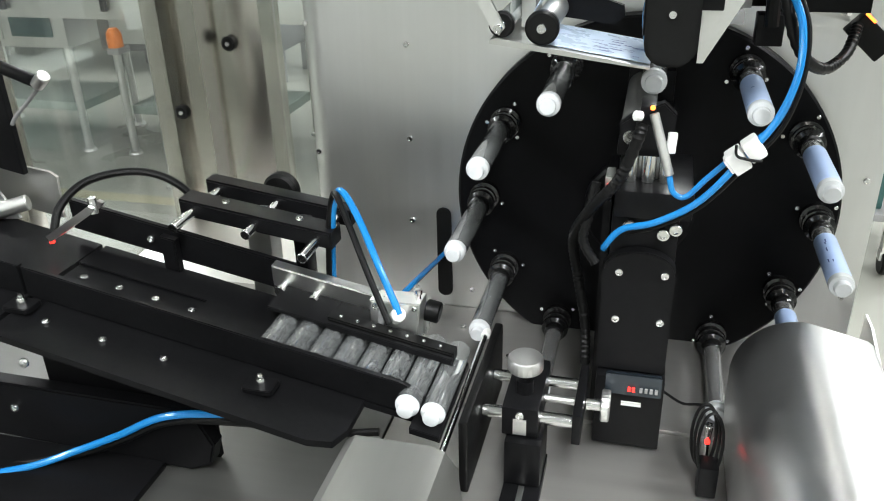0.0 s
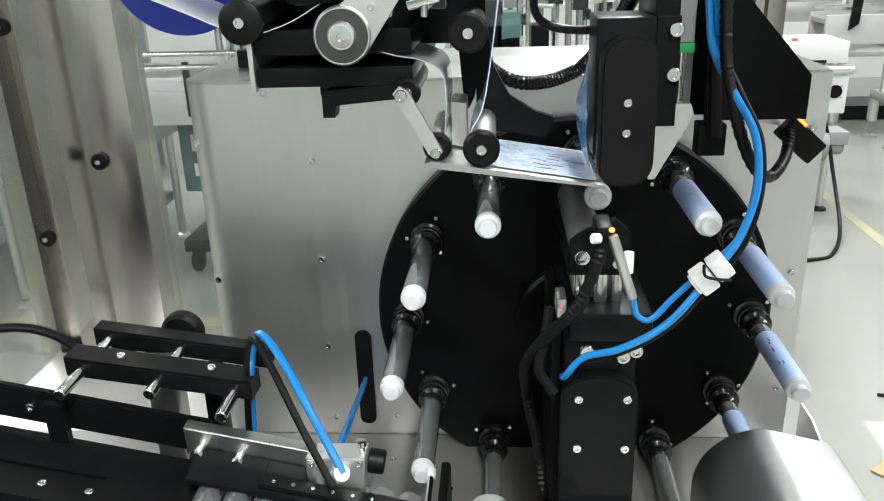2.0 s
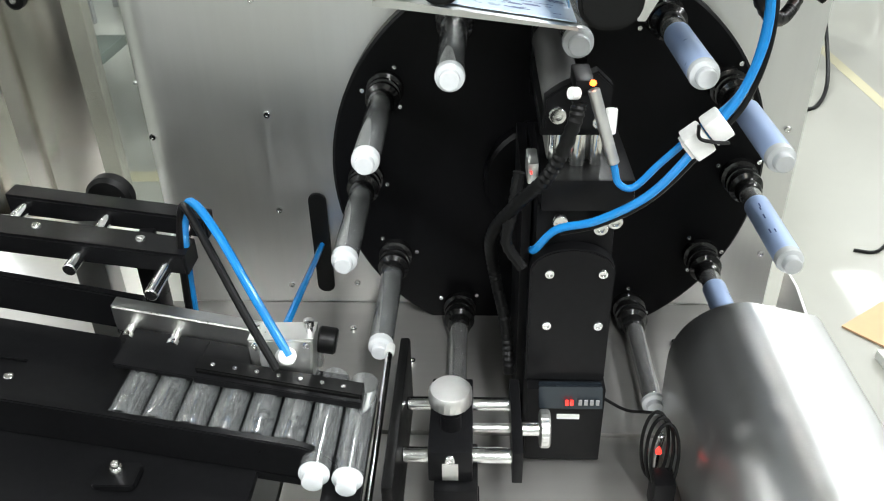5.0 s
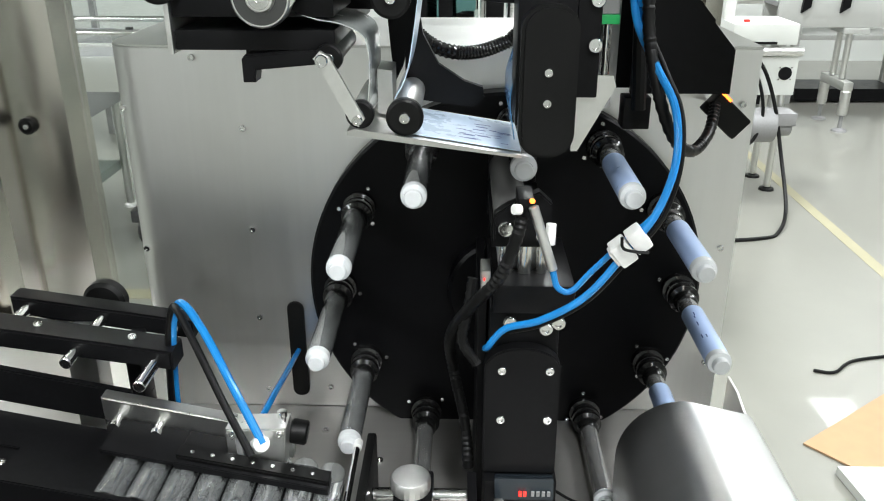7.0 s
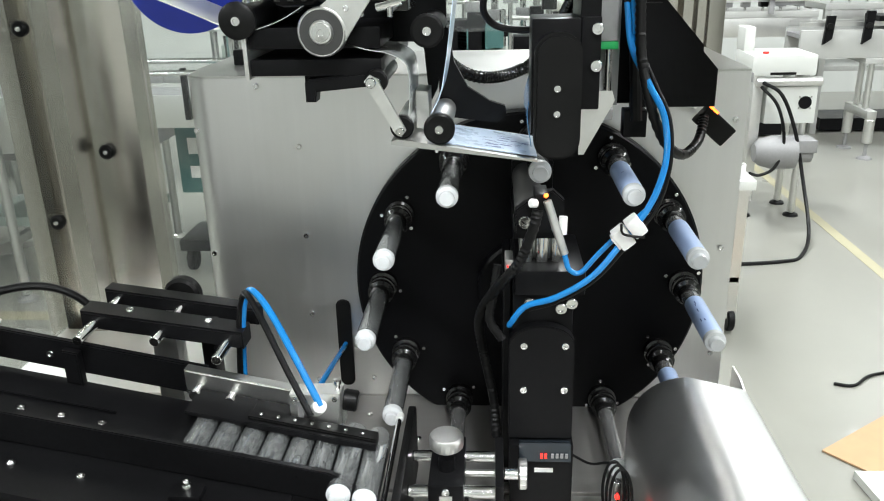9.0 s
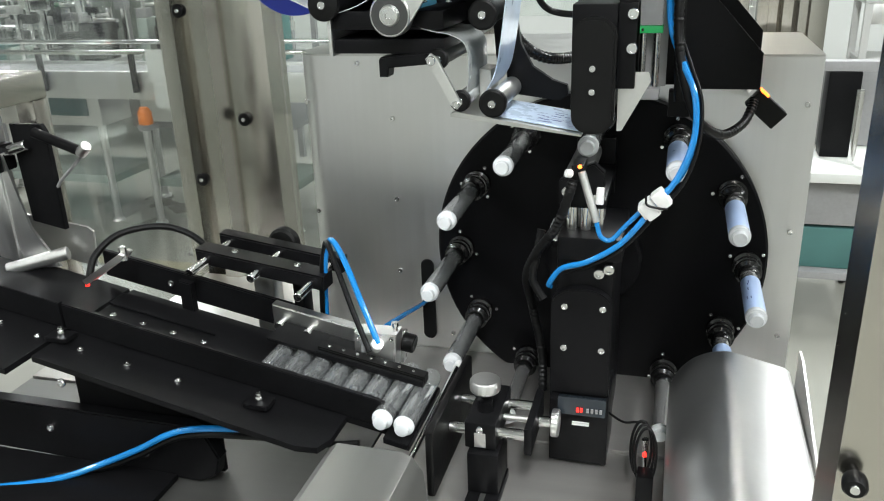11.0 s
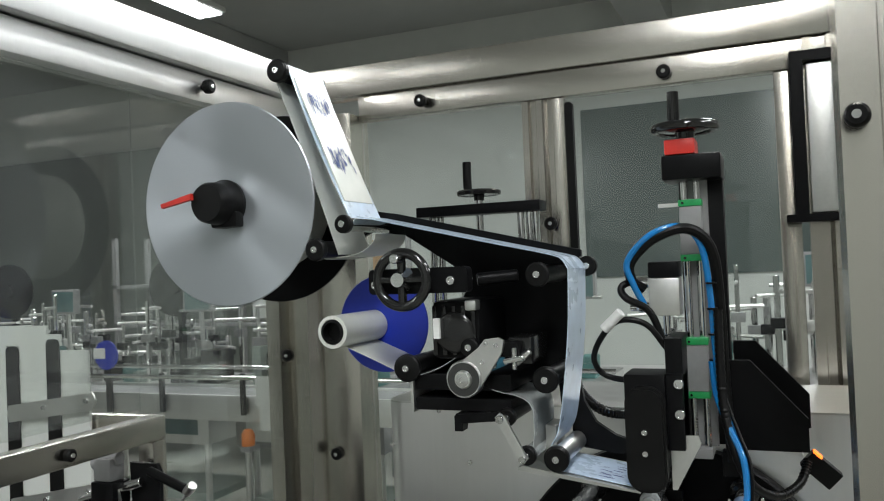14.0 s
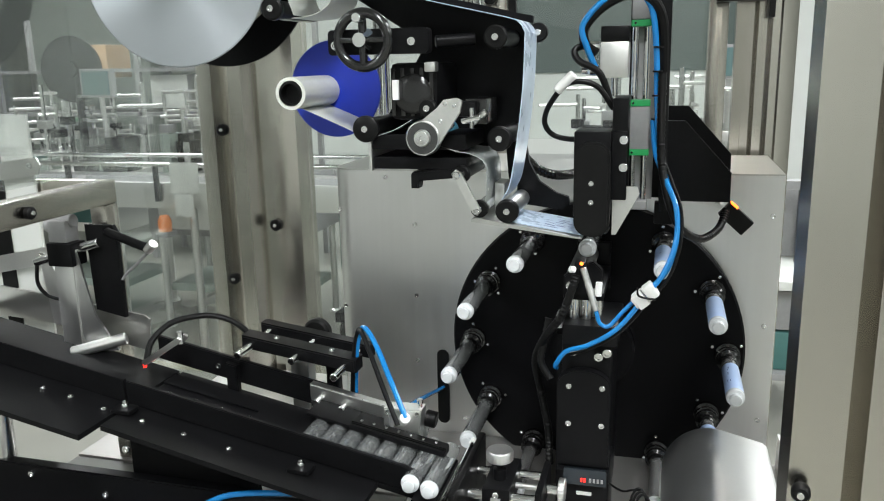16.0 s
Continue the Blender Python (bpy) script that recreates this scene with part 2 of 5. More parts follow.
def single(name, bm, mat, label, category="", group="", kind=""):
    return tagged(new(name, mesh(name, bm, mat)), label, category, group, kind)


def screw_mesh(mat):
    bm = lathe((0, 0, 0), (0, 0, 1), [(1, 0), (1, 0.75), (0.86, 0.95), (0.55, 0.95), (0.5, 0.45), (0, 0.45)], 14)
    return mesh("bolt", bm, mat)


BOLT = screw_mesh(CHROME)
BOLTDARK = screw_mesh(GLOSSBLACK)


def bolt(parent, p, d=(0, -1, 0), r=0.005, data=None, h=None):
    """A socket-head screw on a thing, its head along d."""
    ob = new("bolt", data or BOLT)
    u, w, d = basis(d)
    m = Matrix((u, w, d)).transposed().to_4x4()
    if m.determinant() < 0:
        m = Matrix((w, u, d)).transposed().to_4x4()
    ob.parent = parent
    ob.matrix_parent_inverse = Matrix.Translation(-PLACE.get(parent, Vector()))
    ob.matrix_basis = Matrix.Translation(p) @ m @ Matrix.Diagonal((r, r, h or r * 0.8, 1))
    return ob


# ---- hall ----
tagged(new("floor", mesh("floor", box(-30, 30, -20, 40, -0.2, 0.0), FLOOR)), "pale grey-green glossy epoxy workshop floor", "floor", kind="structure")
BACK = 9.0
single("wall_north", box(-14, 14, BACK, BACK + 0.2, 0, 4.6), WALLP, "pale painted workshop wall", "wall", kind="structure")
single("wall_south", box(-14, 14, -7.2, -7, 0, 4.6), WALLP, "pale painted workshop wall", "wall", kind="structure")
single("wall_west", box(-12.2, -12, -7, BACK, 0, 4.6), WALLP, "pale painted workshop wall", "wall", kind="structure")
single("wall_east", box(12, 12.2, -7, BACK, 0, 4.6), WALLP, "pale painted workshop wall", "wall", kind="structure")
single("ceiling", box(-14, 14, -7, BACK, 4.6, 4.7), CEIL, "grey painted workshop ceiling", "ceiling", kind="structure")
for k, x in enumerate((-6.2, -1.2, 3.2)):
    single("ceiling_beam", box(x, x + 0.45, -7, BACK, 4.15, 4.596, 0.01), CEIL, "grey painted concrete ceiling beam", "beam", "ceiling beams", "structure")
# added dark sheet: the dimness of the far wall's left part, as colour
single("dim_wall_panel", box(-11.9, -5.2, BACK - 0.06, BACK - 0.005, 0, 3.5), material("dim_wall", (0.17, 0.19, 0.17), 0.5, 0.1, 0.15, 2, 0.2, (1, 1, 12)), "dark grey-green panel added for the dimness of the far wall", "door", kind="structure")
single("window_1", box(-1.82, 1.3, BACK - 0.03, BACK - 0.004, 1.42, 3.35), DARKWIN, "dark green window strip in the far wall", "window", kind="structure")
# the last four are added fill, unseen: two brighten the hood, two the cabinet
for x, y in ((-4.5, -1.0), (0.6, -1.6), (-4.5, 4.6), (0.6, 4.6), (5.0, -1.0), (5.0, 4.6), (2.6, 1.4), (4.4, 7.4), (-4.4, -4.8), (0.7, -4.9)):
    lt = thing("ceiling_light", (x, y, 4.0), "unseen white fluorescent batten lamp under the ceiling, some added as fill", "lamp", "workshop lamps")
    part("housing", box(x - 0.16, x + 0.16, y - 1.2, y + 1.2, 4.02, 4.07, 0.01), PAINTW, lt)
    part("tube", box(x - 0.13, x + 0.13, y - 1.18, y + 1.18, 4.0, 4.018, 0.004), LAMP, lt, "glowing white tube")
    for s in (-0.9, 0.9):
        part("hanger", rod((x, y + s, 4.07), (x, y + s, 4.6), 0.008, 8), GREY, lt)
    la = bpy.data.lights.new("batten", "AREA")
    la.shape, la.size, la.size_y, la.energy, la.color = "RECTANGLE", 0.5, 2.4, {2.6: 130, 5.0: 190, -4.5: 225, 4.4: 65, -4.4: 65, 0.7: 65}.get(x, 205), (0.95, 0.985, 0.995)
    lo = new("batten_light", la)
    lo.location = (x, y, 3.98)
for x0, x1, y0, y1 in ((-7.0, -1.3, 3.15, 3.24), (1.80, 1.86, 2.2, 6.2)):
    single("floor_marking", box(x0, x1, y0, y1, 0.0, 0.0012), YELLOW, "faded yellow floor marking line", "marking", "floor lines", "structure")

# ---- machine frame: back wall at y 1.76, left corner post, near right post ----
TOP0, TOP1 = 2.06, 2.20
fr = thing("guard_enclosure", (-1.0, 1.74, 0), "brushed stainless steel guard frame round the labelling machine", "frame")


def corner_post(x0, x1, y0, y1, z0, z1):
    """Folded post: two flanges with a stepped channel between them."""
    w, d = (x1 - x0), (y1 - y0)
    e = 0.35 * d
    pts = [(x0, y0), (x0 + 0.15 * w, y0), (x0 + 0.17 * w, y0 + e), (x0 + 0.30 * w, y0 + e), (x0 + 0.36 * w, y0 - 0.10 * d),
           (x0 + 0.50 * w, y0 - 0.10 * d), (x0 + 0.60 * w, y0 + 0.6 * e), (x0 + 0.72 * w, y0 + 0.6 * e), (x0 + 0.75 * w, y0), (x0 + 0.90 * w, y0 + 0.02 * d), (x1, y0 + 0.12 * d), (x1, y1), (x0, y1)]
    return prism(pts, "z", z0, z1)


part("corner_post", corner_post(-1.155, -0.865, 1.68, 1.80, 0.0, TOP0), POST, fr)
part("top_beam", box(-1.155, 0.60, 1.73, 1.80, 2.115, TOP1, 0.004), POST, fr)
part("top_trim", box(-0.862, 0.60, 1.742, 1.79, 2.045, 2.112, 0.003), POST, fr)
part("side_beam", box(-1.13, -1.02, -0.6, 1.727, 2.115, TOP1, 0.004), STEEL, fr)
part("side_trim", box(-1.115, -1.05, -0.6, 1.675, 2.045, 2.112, 0.003), STEEL, fr)
mid = part("middle_post", corner_post(-0.385, -0.275, 1.745, 1.79, 0.0, 2.042), POST, fr)
part("right_post", box(0.222, 0.268, 1.745, 1.79, 0.0, 2.042, 0.004), POST, fr)
part("lower_rail", box(-0.862, 0.22, 1.752, 1.785, 0.55, 0.61, 0.003), POST, fr)
part("near_post", corner_post(0.262, 0.44, 0.385, 0.45, 0.0, 2.6), POST, fr)
part("outer_post", corner_post(0.285, 0.425, 1.74, 1.79, 0.0, 2.112), POST, fr)
for p, d in (((-1.075, 1.678, 0.957), (0, -1, 0)), ((-1.075, 1.678, 1.392), (0, -1, 0)), ((-0.935, 1.69, 1.12), (0, -1, 0)), ((-0.315, 1.742, 1.722), (0, -1, 0)),
             ((-0.66, 1.735, 2.075), (0, -1, 0)), ((-0.02, 1.735, 2.07), (0, -1, 0)), ((-1.045, 1.3, 2.08), (1, 0, 0)), ((-1.075, 1.678, 0.62), (0, -1, 0))):
    k = part("knob", lathe(p, d, [(0.007, -0.004), (0.007, 0.006), (0.016, 0.007), (0.017, 0.012), (0.017, 0.022), (0.013, 0.026), (0, 0.026)], 18), RUBBER, fr)
    part("knob_screw", lathe(Vector(p) + Vector(d) * 0.0262, d, [(0.006, 0), (0.005, 0.002), (0, 0.002)], 10), CHROME, k)
k = part("knob", lathe((0.274, 0.384, 1.722), (-0.15, -1, 0), [(0.004, -0.004), (0.004, 0.006), (0.0085, 0.007), (0.009, 0.010), (0.009, 0.017), (0.007, 0.020), (0, 0.020)], 20), RUBBER, fr)
part("knob_screw", lathe(Vector((0.274, 0.384, 1.722)) + Vector((-0.15, -1, 0)).normalized() * 0.0202, (-0.15, -1, 0), [(0.004, 0), (0.0034, 0.0015), (0, 0.0015)], 10), CHROME, k)
k = part("knob", lathe((0.274, 0.384, 1.155), (-0.15, -1, 0), [(0.004, -0.004), (0.004, 0.006), (0.0085, 0.007), (0.009, 0.010), (0.009, 0.017), (0.007, 0.020), (0, 0.020)], 20), RUBBER, fr)
part("knob_screw", lathe(Vector((0.274, 0.384, 1.155)) + Vector((-0.15, -1, 0)).normalized() * 0.0202, (-0.15, -1, 0), [(0.004, 0), (0.0034, 0.0015), (0, 0.0015)], 10), CHROME, k)
hinge = thing("door_hinge", (0.26, 1.73, 1.69), "black metal door bracket with a white channel on the guard frame", "bracket")
part("bracket", prism([(0.236, 1.690), (0.350, 1.690), (0.350, 1.708), (0.284, 1.708), (0.284, 2.05), (0.350, 2.05), (0.350, 2.075), (0.256, 2.075), (0.256, 1.708), (0.236, 1.708)], "y", 1.70, 1.734, 0.002), BLACK, hinge)
part("channel", box(0.290, 0.345, 1.712, 1.732, 1.710, 2.047, 0.004), ALU, hinge)
part("strip", box(0.352, 0.366, 1.69, 1.732, 1.65, 2.2), RUBBER, hinge)


def pane(name, x0, x1, y0, y1, z0, z1, label):
    ob = single(name, box(x0, x1, y0, y1, z0, z1), GLASS, label, "window", kind="structure")
    ob.visible_shadow = False
    return ob


pane("window_2", -0.862, -0.388, 1.766, 1.772, 0.612, 2.044, "clear plastic guard pane in the machine's back")
pane("window_3", -0.272, 0.220, 1.766, 1.772, 1.36, 2.044, "clear plastic guard pane in the machine's back")
pane("window_5", -1.090, -1.084, -0.6, 1.098, 1.342, 2.044, "clear plastic guard pane over the tube hopper")
pane("window_4", -1.090, -1.084, 1.10, 1.676, 0.70, 2.044, "clear plastic guard pane in the machine's side")
single("pane_seal", prism(rounded(-0.272, -0.252, 1.40, 2.03, 0.009), "y", 1.745, 1.764), RUBBER, "black rubber strip at the guard pane's edge", "seal")

# ---- turret cabinet and deck ----
cab = thing("turret_cabinet", (-0.12, 1.5, 0.69), "brushed stainless steel cabinet behind the black turret disc", "cabinet")
X0, X1, Z0, Z1, YP = -0.612, 0.368, 0.70, 1.327, 1.337
pts = []
for k in range(7):
    a = radians(180 + 90 * k / 6)
    pts.append((X0 + 0.045 + 0.045 * math.cos(a), YP + 0.045 + 0.045 * math.sin(a)))
pts += [(X1, YP), (X1, 1.67), (X0, 1.67)]
part("shell", prism(pts, "z", Z0, Z1), STEEL, cab)
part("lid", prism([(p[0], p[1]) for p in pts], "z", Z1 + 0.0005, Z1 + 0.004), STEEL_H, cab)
slot = part("slot_cover", prism(rounded(-0.366, -0.338, 0.724, 0.908, 0.013), "y", YP - 0.006, YP - 0.001, 0.001), RUBBER, cab, "black rubber slot cover")
for p in ((-0.479, 1.313), (-0.594, 1.236), (-0.590, 1.002), (-0.412, 1.205), (-0.412, 1.037), (-0.414, 0.877), (0.349, 1.246), (0.346, 1.012), (0.346, 0.80), (-0.30, 0.74), (-0.41, 0.735)):
    bolt(cab, (p[0], YP - 0.0005, p[1]), r=0.0052)

deck = thing("machine_deck", (-0.2, 1.0, 0.0), "stainless steel deck plate and base cabinet of the labelling machine", "deck")
part("plate_back", box(-1.15, 0.40, 1.036, 1.336, 0.68, 0.70, 0.002), DECK, deck)
# left half takes the darker steel: shade beside the chute, as colour
part("plate_front", box(-1.15, -0.352, 0.42, 1.033, 0.676, 0.696, 0.002), DECK_SHADED, deck)
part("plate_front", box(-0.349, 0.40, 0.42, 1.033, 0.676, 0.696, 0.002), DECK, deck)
part("base", box(-1.12, 0.385, 0.45, 1.68, 0.06, 0.674), STEEL, deck)
part("side_guard", prism([(1.0, 0.70), (1.33, 0.70), (1.33, 0.775), (1.28, 0.775)], "x", 0.388, 0.392), STEEL, deck)
for x in (-1.05, 0.32):
    for y in (0.52, 1.6):
        part("foot", lathe((x, y, 0), (0, 0, 1), [(0.04, 0), (0.04, 0.012), (0.014, 0.02), (0.014, 0.06)], 16), CHROME, deck)
for p in ((0.204, 1.232), (-0.20, 1.18), (-0.30, 1.26), (0.34, 1.20)):
    bolt(deck, (*p, 0.70), (0, 0, 1), 0.006)
part("rear_flange", box(-0.19, -0.14, 1.315, 1.334, 0.702, 0.80, 0.002), STEEL, deck)

# ---- turret ----
CX, CZ, R0 = -0.003, 0.957, 0.313
dial = thing("turret_disc", (CX, 1.30, CZ), "large matt black turret disc with bolted mandrel seats", "turret")
part("disc", lathe((CX, 1.334, CZ), (0, -1, 0), [(R0, 0), (R0, 0.030), (R0 - 0.004, 0.034), (0, 0.034)], 96), DIAL, dial)
part("hub", lathe((CX, 1.30, CZ), (0, -1, 0), [(0.09, -0.001), (0.09, 0.025), (0.085, 0.03), (0, 0.03)], 40), DIAL, dial)
MX, RP = 0.004, 0.270


def mandrel(a, sort):
    """One seat of the turret with its mandrel: bare, with a clear tube or with a labelled tube."""
    x, z = MX + RP * math.cos(radians(a)), CZ + RP * math.sin(radians(a))
    text = {"bare": "bare grey steel mandrel in a black seat on the turret", "clear": "clear plastic tube on a grey mandrel of the turret",
            "label": "pale blue labelled tube with white end on a turret mandrel"}[sort]
    t = thing("mandrel", (x, 1.30, z), text, "mandrel", "mandrels on the turret disc")
    part("seat", lathe((x, 1.2995, z), (0, -1, 0), [(0.026, 0), (0.026, 0.012), (0.021, 0.014), (0.021, 0.022), (0.024, 0.023), (0.024, 0.03), (0.021, 0.031), (0.021, 0.036), (0.0235, 0.037), (0.0235, 0.044), (0.0175, 0.048), (0.0175, 0.062), (0.015, 0.066)], 28), GLOSSBLACK, t)
    for k in range(3):
        b = radians(a + 35 + 120 * k)
        bolt(t, (x + 0.033 * math.cos(b), 1.2997, z + 0.033 * math.sin(b)), r=0.0035)
    part("shaft", rod((x, 1.236, z), (x, 1.076, z), 0.0138, 24), MANDREL, t)
    if sort == "bare":
        part("end_cap", lathe((x, 1.0755, z), (0, -1, 0), [(0.0138, 0), (0.0165, 0.002), (0.0165, 0.008), (0.011, 0.010), (0.011, 0.018), (0, 0.0185)], 28), CAP, t)
        return
    far = 1.235 if sort == "clear" else 1.205
    near = 1.072
    sl = part("tube", lathe((x, far, z), (0, -1, 0), [(0.0160, 0), (0.0165, 0.001), (0.0165, far - near)], 32, close=False), SLEEVE if sort == "clear" else LABELTUBE, t, "clear plastic tube" if sort == "clear" else "pale blue printed tube")
    part("tube_shoulder", lathe((x, near, z), (0, -1, 0), [(0.0166, -0.002), (0.0168, 0.003), (0.0160, 0.008), (0.0115, 0.011), (0.0112, 0.019), (0.010, 0.0205), (0, 0.0205)], 32), CAP, t, "white frosted tube shoulder")
    if sort == "label" and a < 10:
        rnd = random.Random(int(a))
        bm = bmesh.new()
        for i in range(5):
            y, h = rnd.uniform(1.08, 1.19), rnd.uniform(0.004, 0.012)
            b0 = radians(rnd.uniform(70, 165))
            vs = [bm.verts.new((x + 0.0167 * math.cos(b0 + q), yy, z + 0.0167 * math.sin(b0 + q))) for q, yy in ((0, y), (0.10, y), (0.10, y + h), (0, y + h))]
            bm.faces.new(vs)
        part("print", bm, INK, sl, "dark blue printed bars")


for k in range(12):
    mandrel(30 * k + 0.3, {0: "label", 1: "label", 2: "label", 3: "clear", 4: "clear", 5: "clear", 6: "clear", 7: "clear", 8: "bare", 9: "bare", 10: "bare", 11: "label"}[k])

# ---- press station in front of the turret ----
col = thing("press_column", (0.005, 1.1, 0.70), "black metal column with a bolted front plate before the turret", "machine part")
part("body", box(-0.036, 0.052, 1.02, 1.255, 0.70, 1.06, 0.003), BLACK, col)
part("front_plate", prism([(-0.042, 0.825), (0.054, 0.825)] + [(0.006 + 0.048 * math.cos(radians(a)), 0.985 + 0.030 * math.sin(radians(a))) for a in range(0, 181, 12)], "y", 0.998, 1.018, 0.002), BLACK, col)
part("lower_block", box(-0.040, 0.056, 0.985, 1.10, 0.702, 0.822, 0.002), BLACK, col)
part("rear_plate", prism([(-0.05, 0.70), (-0.039, 0.70), (-0.039, 1.06), (-0.05, 1.06)], "y", 1.06, 1.25), BLACK, col)
part("top_block", box(-0.034, 0.066, 1.0, 1.16, 1.062, 1.10, 0.004), BLACK, col)
for p in ((-0.020, 0.984), (0.040, 0.984), (-0.020, 0.911), (0.040, 0.911)):
    bolt(col, (p[0], 0.998, p[1]), r=0.0058)
for p in ((-0.012, 1.052), (0.032, 1.044), (0.047, 1.052)):
    bolt(col, (p[0], 0.999, p[1]), r=0.0085)
disp = part("display_case", prism([(0.975, 0.800), (0.99, 0.792), (1.0, 0.822), (0.985, 0.826)], "x", -0.026, 0.052, 0.001), SCREEN, col, "black counter display")
for i, x in enumerate((-0.012, -0.006)):
    part("digit", box(x + 0.018, x + 0.0215, 0.9715, 0.9745, 0.808, 0.8145), REDLED, disp, "glowing red digit")
for i in range(4):
    part("key", box(0.022 + i * 0.007, 0.026 + i * 0.007, 0.972, 0.9745, 0.808, 0.815), GREY, disp)
part("name_strip", box(-0.002, 0.026, 0.982, 0.985, 0.776, 0.782), WHITEP, col, "white label strip")

pr = thing("press_roller", (0.0, 1.1, 1.16), "grey rubber press roller in a black bracket over steel cylinders", "roller")
part("roller", lathe((-0.012, 1.24, 1.176), (0, -1, 0), [(0.02, 0), (0.022, 0.002), (0.022, 0.20), (0.020, 0.205), (0, 0.205)], 32), material("grey_rubber", (0.085, 0.085, 0.083), 0.4, 0.0, 0.2, 60), pr)
part("bracket", prism([(-0.034, 1.152), (0.034, 1.152), (0.034, 1.20), (0.018, 1.215), (-0.018, 1.198), (-0.034, 1.186)], "y", 1.012, 1.030, 0.002), BLACK, pr)
part("yoke", box(-0.036, 0.036, 1.03, 1.24, 1.138, 1.153, 0.002), BLACK, pr)
part("back_bracket", box(-0.034, 0.034, 1.242, 1.256, 1.10, 1.20, 0.002), BLACK, pr)
bolt(pr, (-0.020, 1.012, 1.170), r=0.0095)
bolt(pr, (0.022, 1.012, 1.162), r=0.007)
for x, r in ((-0.016, 0.009), (0.006, 0.010), (0.026, 0.007)):
    part("guide_rod", rod((x, 1.04, 1.10), (x, 1.04, 1.14), r, 16), CHROME, pr)
part("cylinder", box(-0.026, 0.030, 1.05, 1.12, 1.10, 1.138, 0.003), ALU, pr)
part("valve", box(-0.048, -0.036, 1.02, 1.06, 1.085, 1.11, 0.002), ALU, pr)
part("valve_lamp", rod((-0.044, 1.0195, 1.100), (-0.044, 1.016, 1.100), 0.0012, 10), REDLED, pr, "small red signal lamp")

sen = thing("eye_sensor", (0.01, 0.96, 1.2), "thin steel eye sensor with a glowing tip and ribbed cable", "sensor")
part("barrel", rod((0.006, 0.955, 1.218), (0.030, 0.945, 1.146), 0.0058, 18), ALU, sen)
part("mount", box(-0.010, 0.008, 0.962, 1.01, 1.208, 1.224, 0.002), BLACK, sen)
part("elbow", rod((-0.008, 0.955, 1.214), (-0.016, 0.95, 1.216), 0.006, 14), WHITEP, sen)
part("lamp", rod((0.004, 0.950, 1.226), (0.004, 0.944, 1.228), 0.003, 10), AMBERLED, sen, "glowing amber tip")
part("cable", sweep([(-0.006, 0.955, 1.205), (-0.012, 0.95, 1.18), (-0.030, 0.955, 1.13), (-0.062, 0.98, 1.08), (-0.085, 1.02, 1.02), (-0.082, 1.06, 0.95), (-0.065, 1.06, 0.86), (-0.06, 1.04, 0.80)], 0.0078, 12, 8, 0.007), RUBBER, sen, "black ribbed cable")
part("second_cable", sweep([(-0.058, 1.0, 1.11), (-0.064, 0.99, 1.07), (-0.07, 0.99, 1.03), (-0.052, 0.985, 1.0)], 0.007, 10, 8, 0.006), RUBBER, sen)

# ---- air hoses ----
ho = thing("air_hoses", (0.11, 0.94, 1.18), "bright blue air hoses held in a white cable clamp", "hose")
part("hose", sweep([(0.110, 1.045, 1.46), (0.117, 1.035, 1.405), (0.136, 1.006, 1.362), (0.154, 0.976, 1.322), (0.156, 0.957, 1.270), (0.139, 0.942, 1.220), (0.112, 0.936, 1.180), (0.068, 0.932, 1.122), (0.020, 0.940, 1.086), (-0.020, 0.955, 1.066), (-0.040, 0.965, 1.036), (-0.042, 0.99, 1.02)], 0.0043), HOSE, ho)
part("hose", sweep([(0.118, 1.055, 1.46), (0.124, 1.046, 1.405), (0.142, 1.017, 1.360), (0.158, 0.988, 1.318), (0.158, 0.968, 1.268), (0.142, 0.953, 1.216), (0.106, 0.944, 1.182), (0.074, 0.945, 1.146), (0.052, 0.946, 1.120), (0.037, 0.946, 1.124), (0.0315, 0.945, 1.140), (0.030, 0.945, 1.147)], 0.0036), HOSE, ho)
part("hose", sweep([(0.124, 1.05, 1.46), (0.129, 1.040, 1.405), (0.147, 1.010, 1.358), (0.163, 0.982, 1.316), (0.163, 0.962, 1.262), (0.147, 0.948, 1.210), (0.118, 0.940, 1.172), (0.072, 0.938, 1.114), (0.024, 0.946, 1.078), (-0.015, 0.962, 1.058)], 0.0028), RUBBER, ho, "thin black cable beside the hoses")
cm = Matrix.Translation((0.112, 0.936, 1.181)) @ Euler((0, radians(-40), 0)).to_matrix().to_4x4()
bm = box(-0.021, -0.001, -0.012, 0.012, -0.014, 0.014, 0.003)
box(0.001, 0.020, -0.013, 0.010, -0.011, 0.0155, 0.003, bm)
box(-0.024, -0.0205, -0.009, 0.009, -0.009, 0.010, 0.001, bm)
bmesh.ops.transform(bm, matrix=cm, verts=bm.verts)
cl = part("clamp", bm, FABRIC, ho, "white wrapped cable clamp")
part("tie", sweep([Vector((0.112, 0.936, 1.181)) + Vector(q) for q in ((-0.014, -0.0165, 0.016), (-0.012, -0.018, 0.004), (0.0, -0.018, 0.0), (0.016, -0.0165, -0.002))], 0.0018, 6), RUBBER, cl)
part("fitting", rod((0.030, 0.985, 1.16), (0.031, 0.99, 1.185), 0.006, 14), WHITEP, ho, "white push-in fitting")

# ---- knurled-knob bracket ----
br = thing("guide_bracket", (-0.13, 0.90, 0.70), "black guide bracket on chrome rods with two knurled knobs", "bracket")


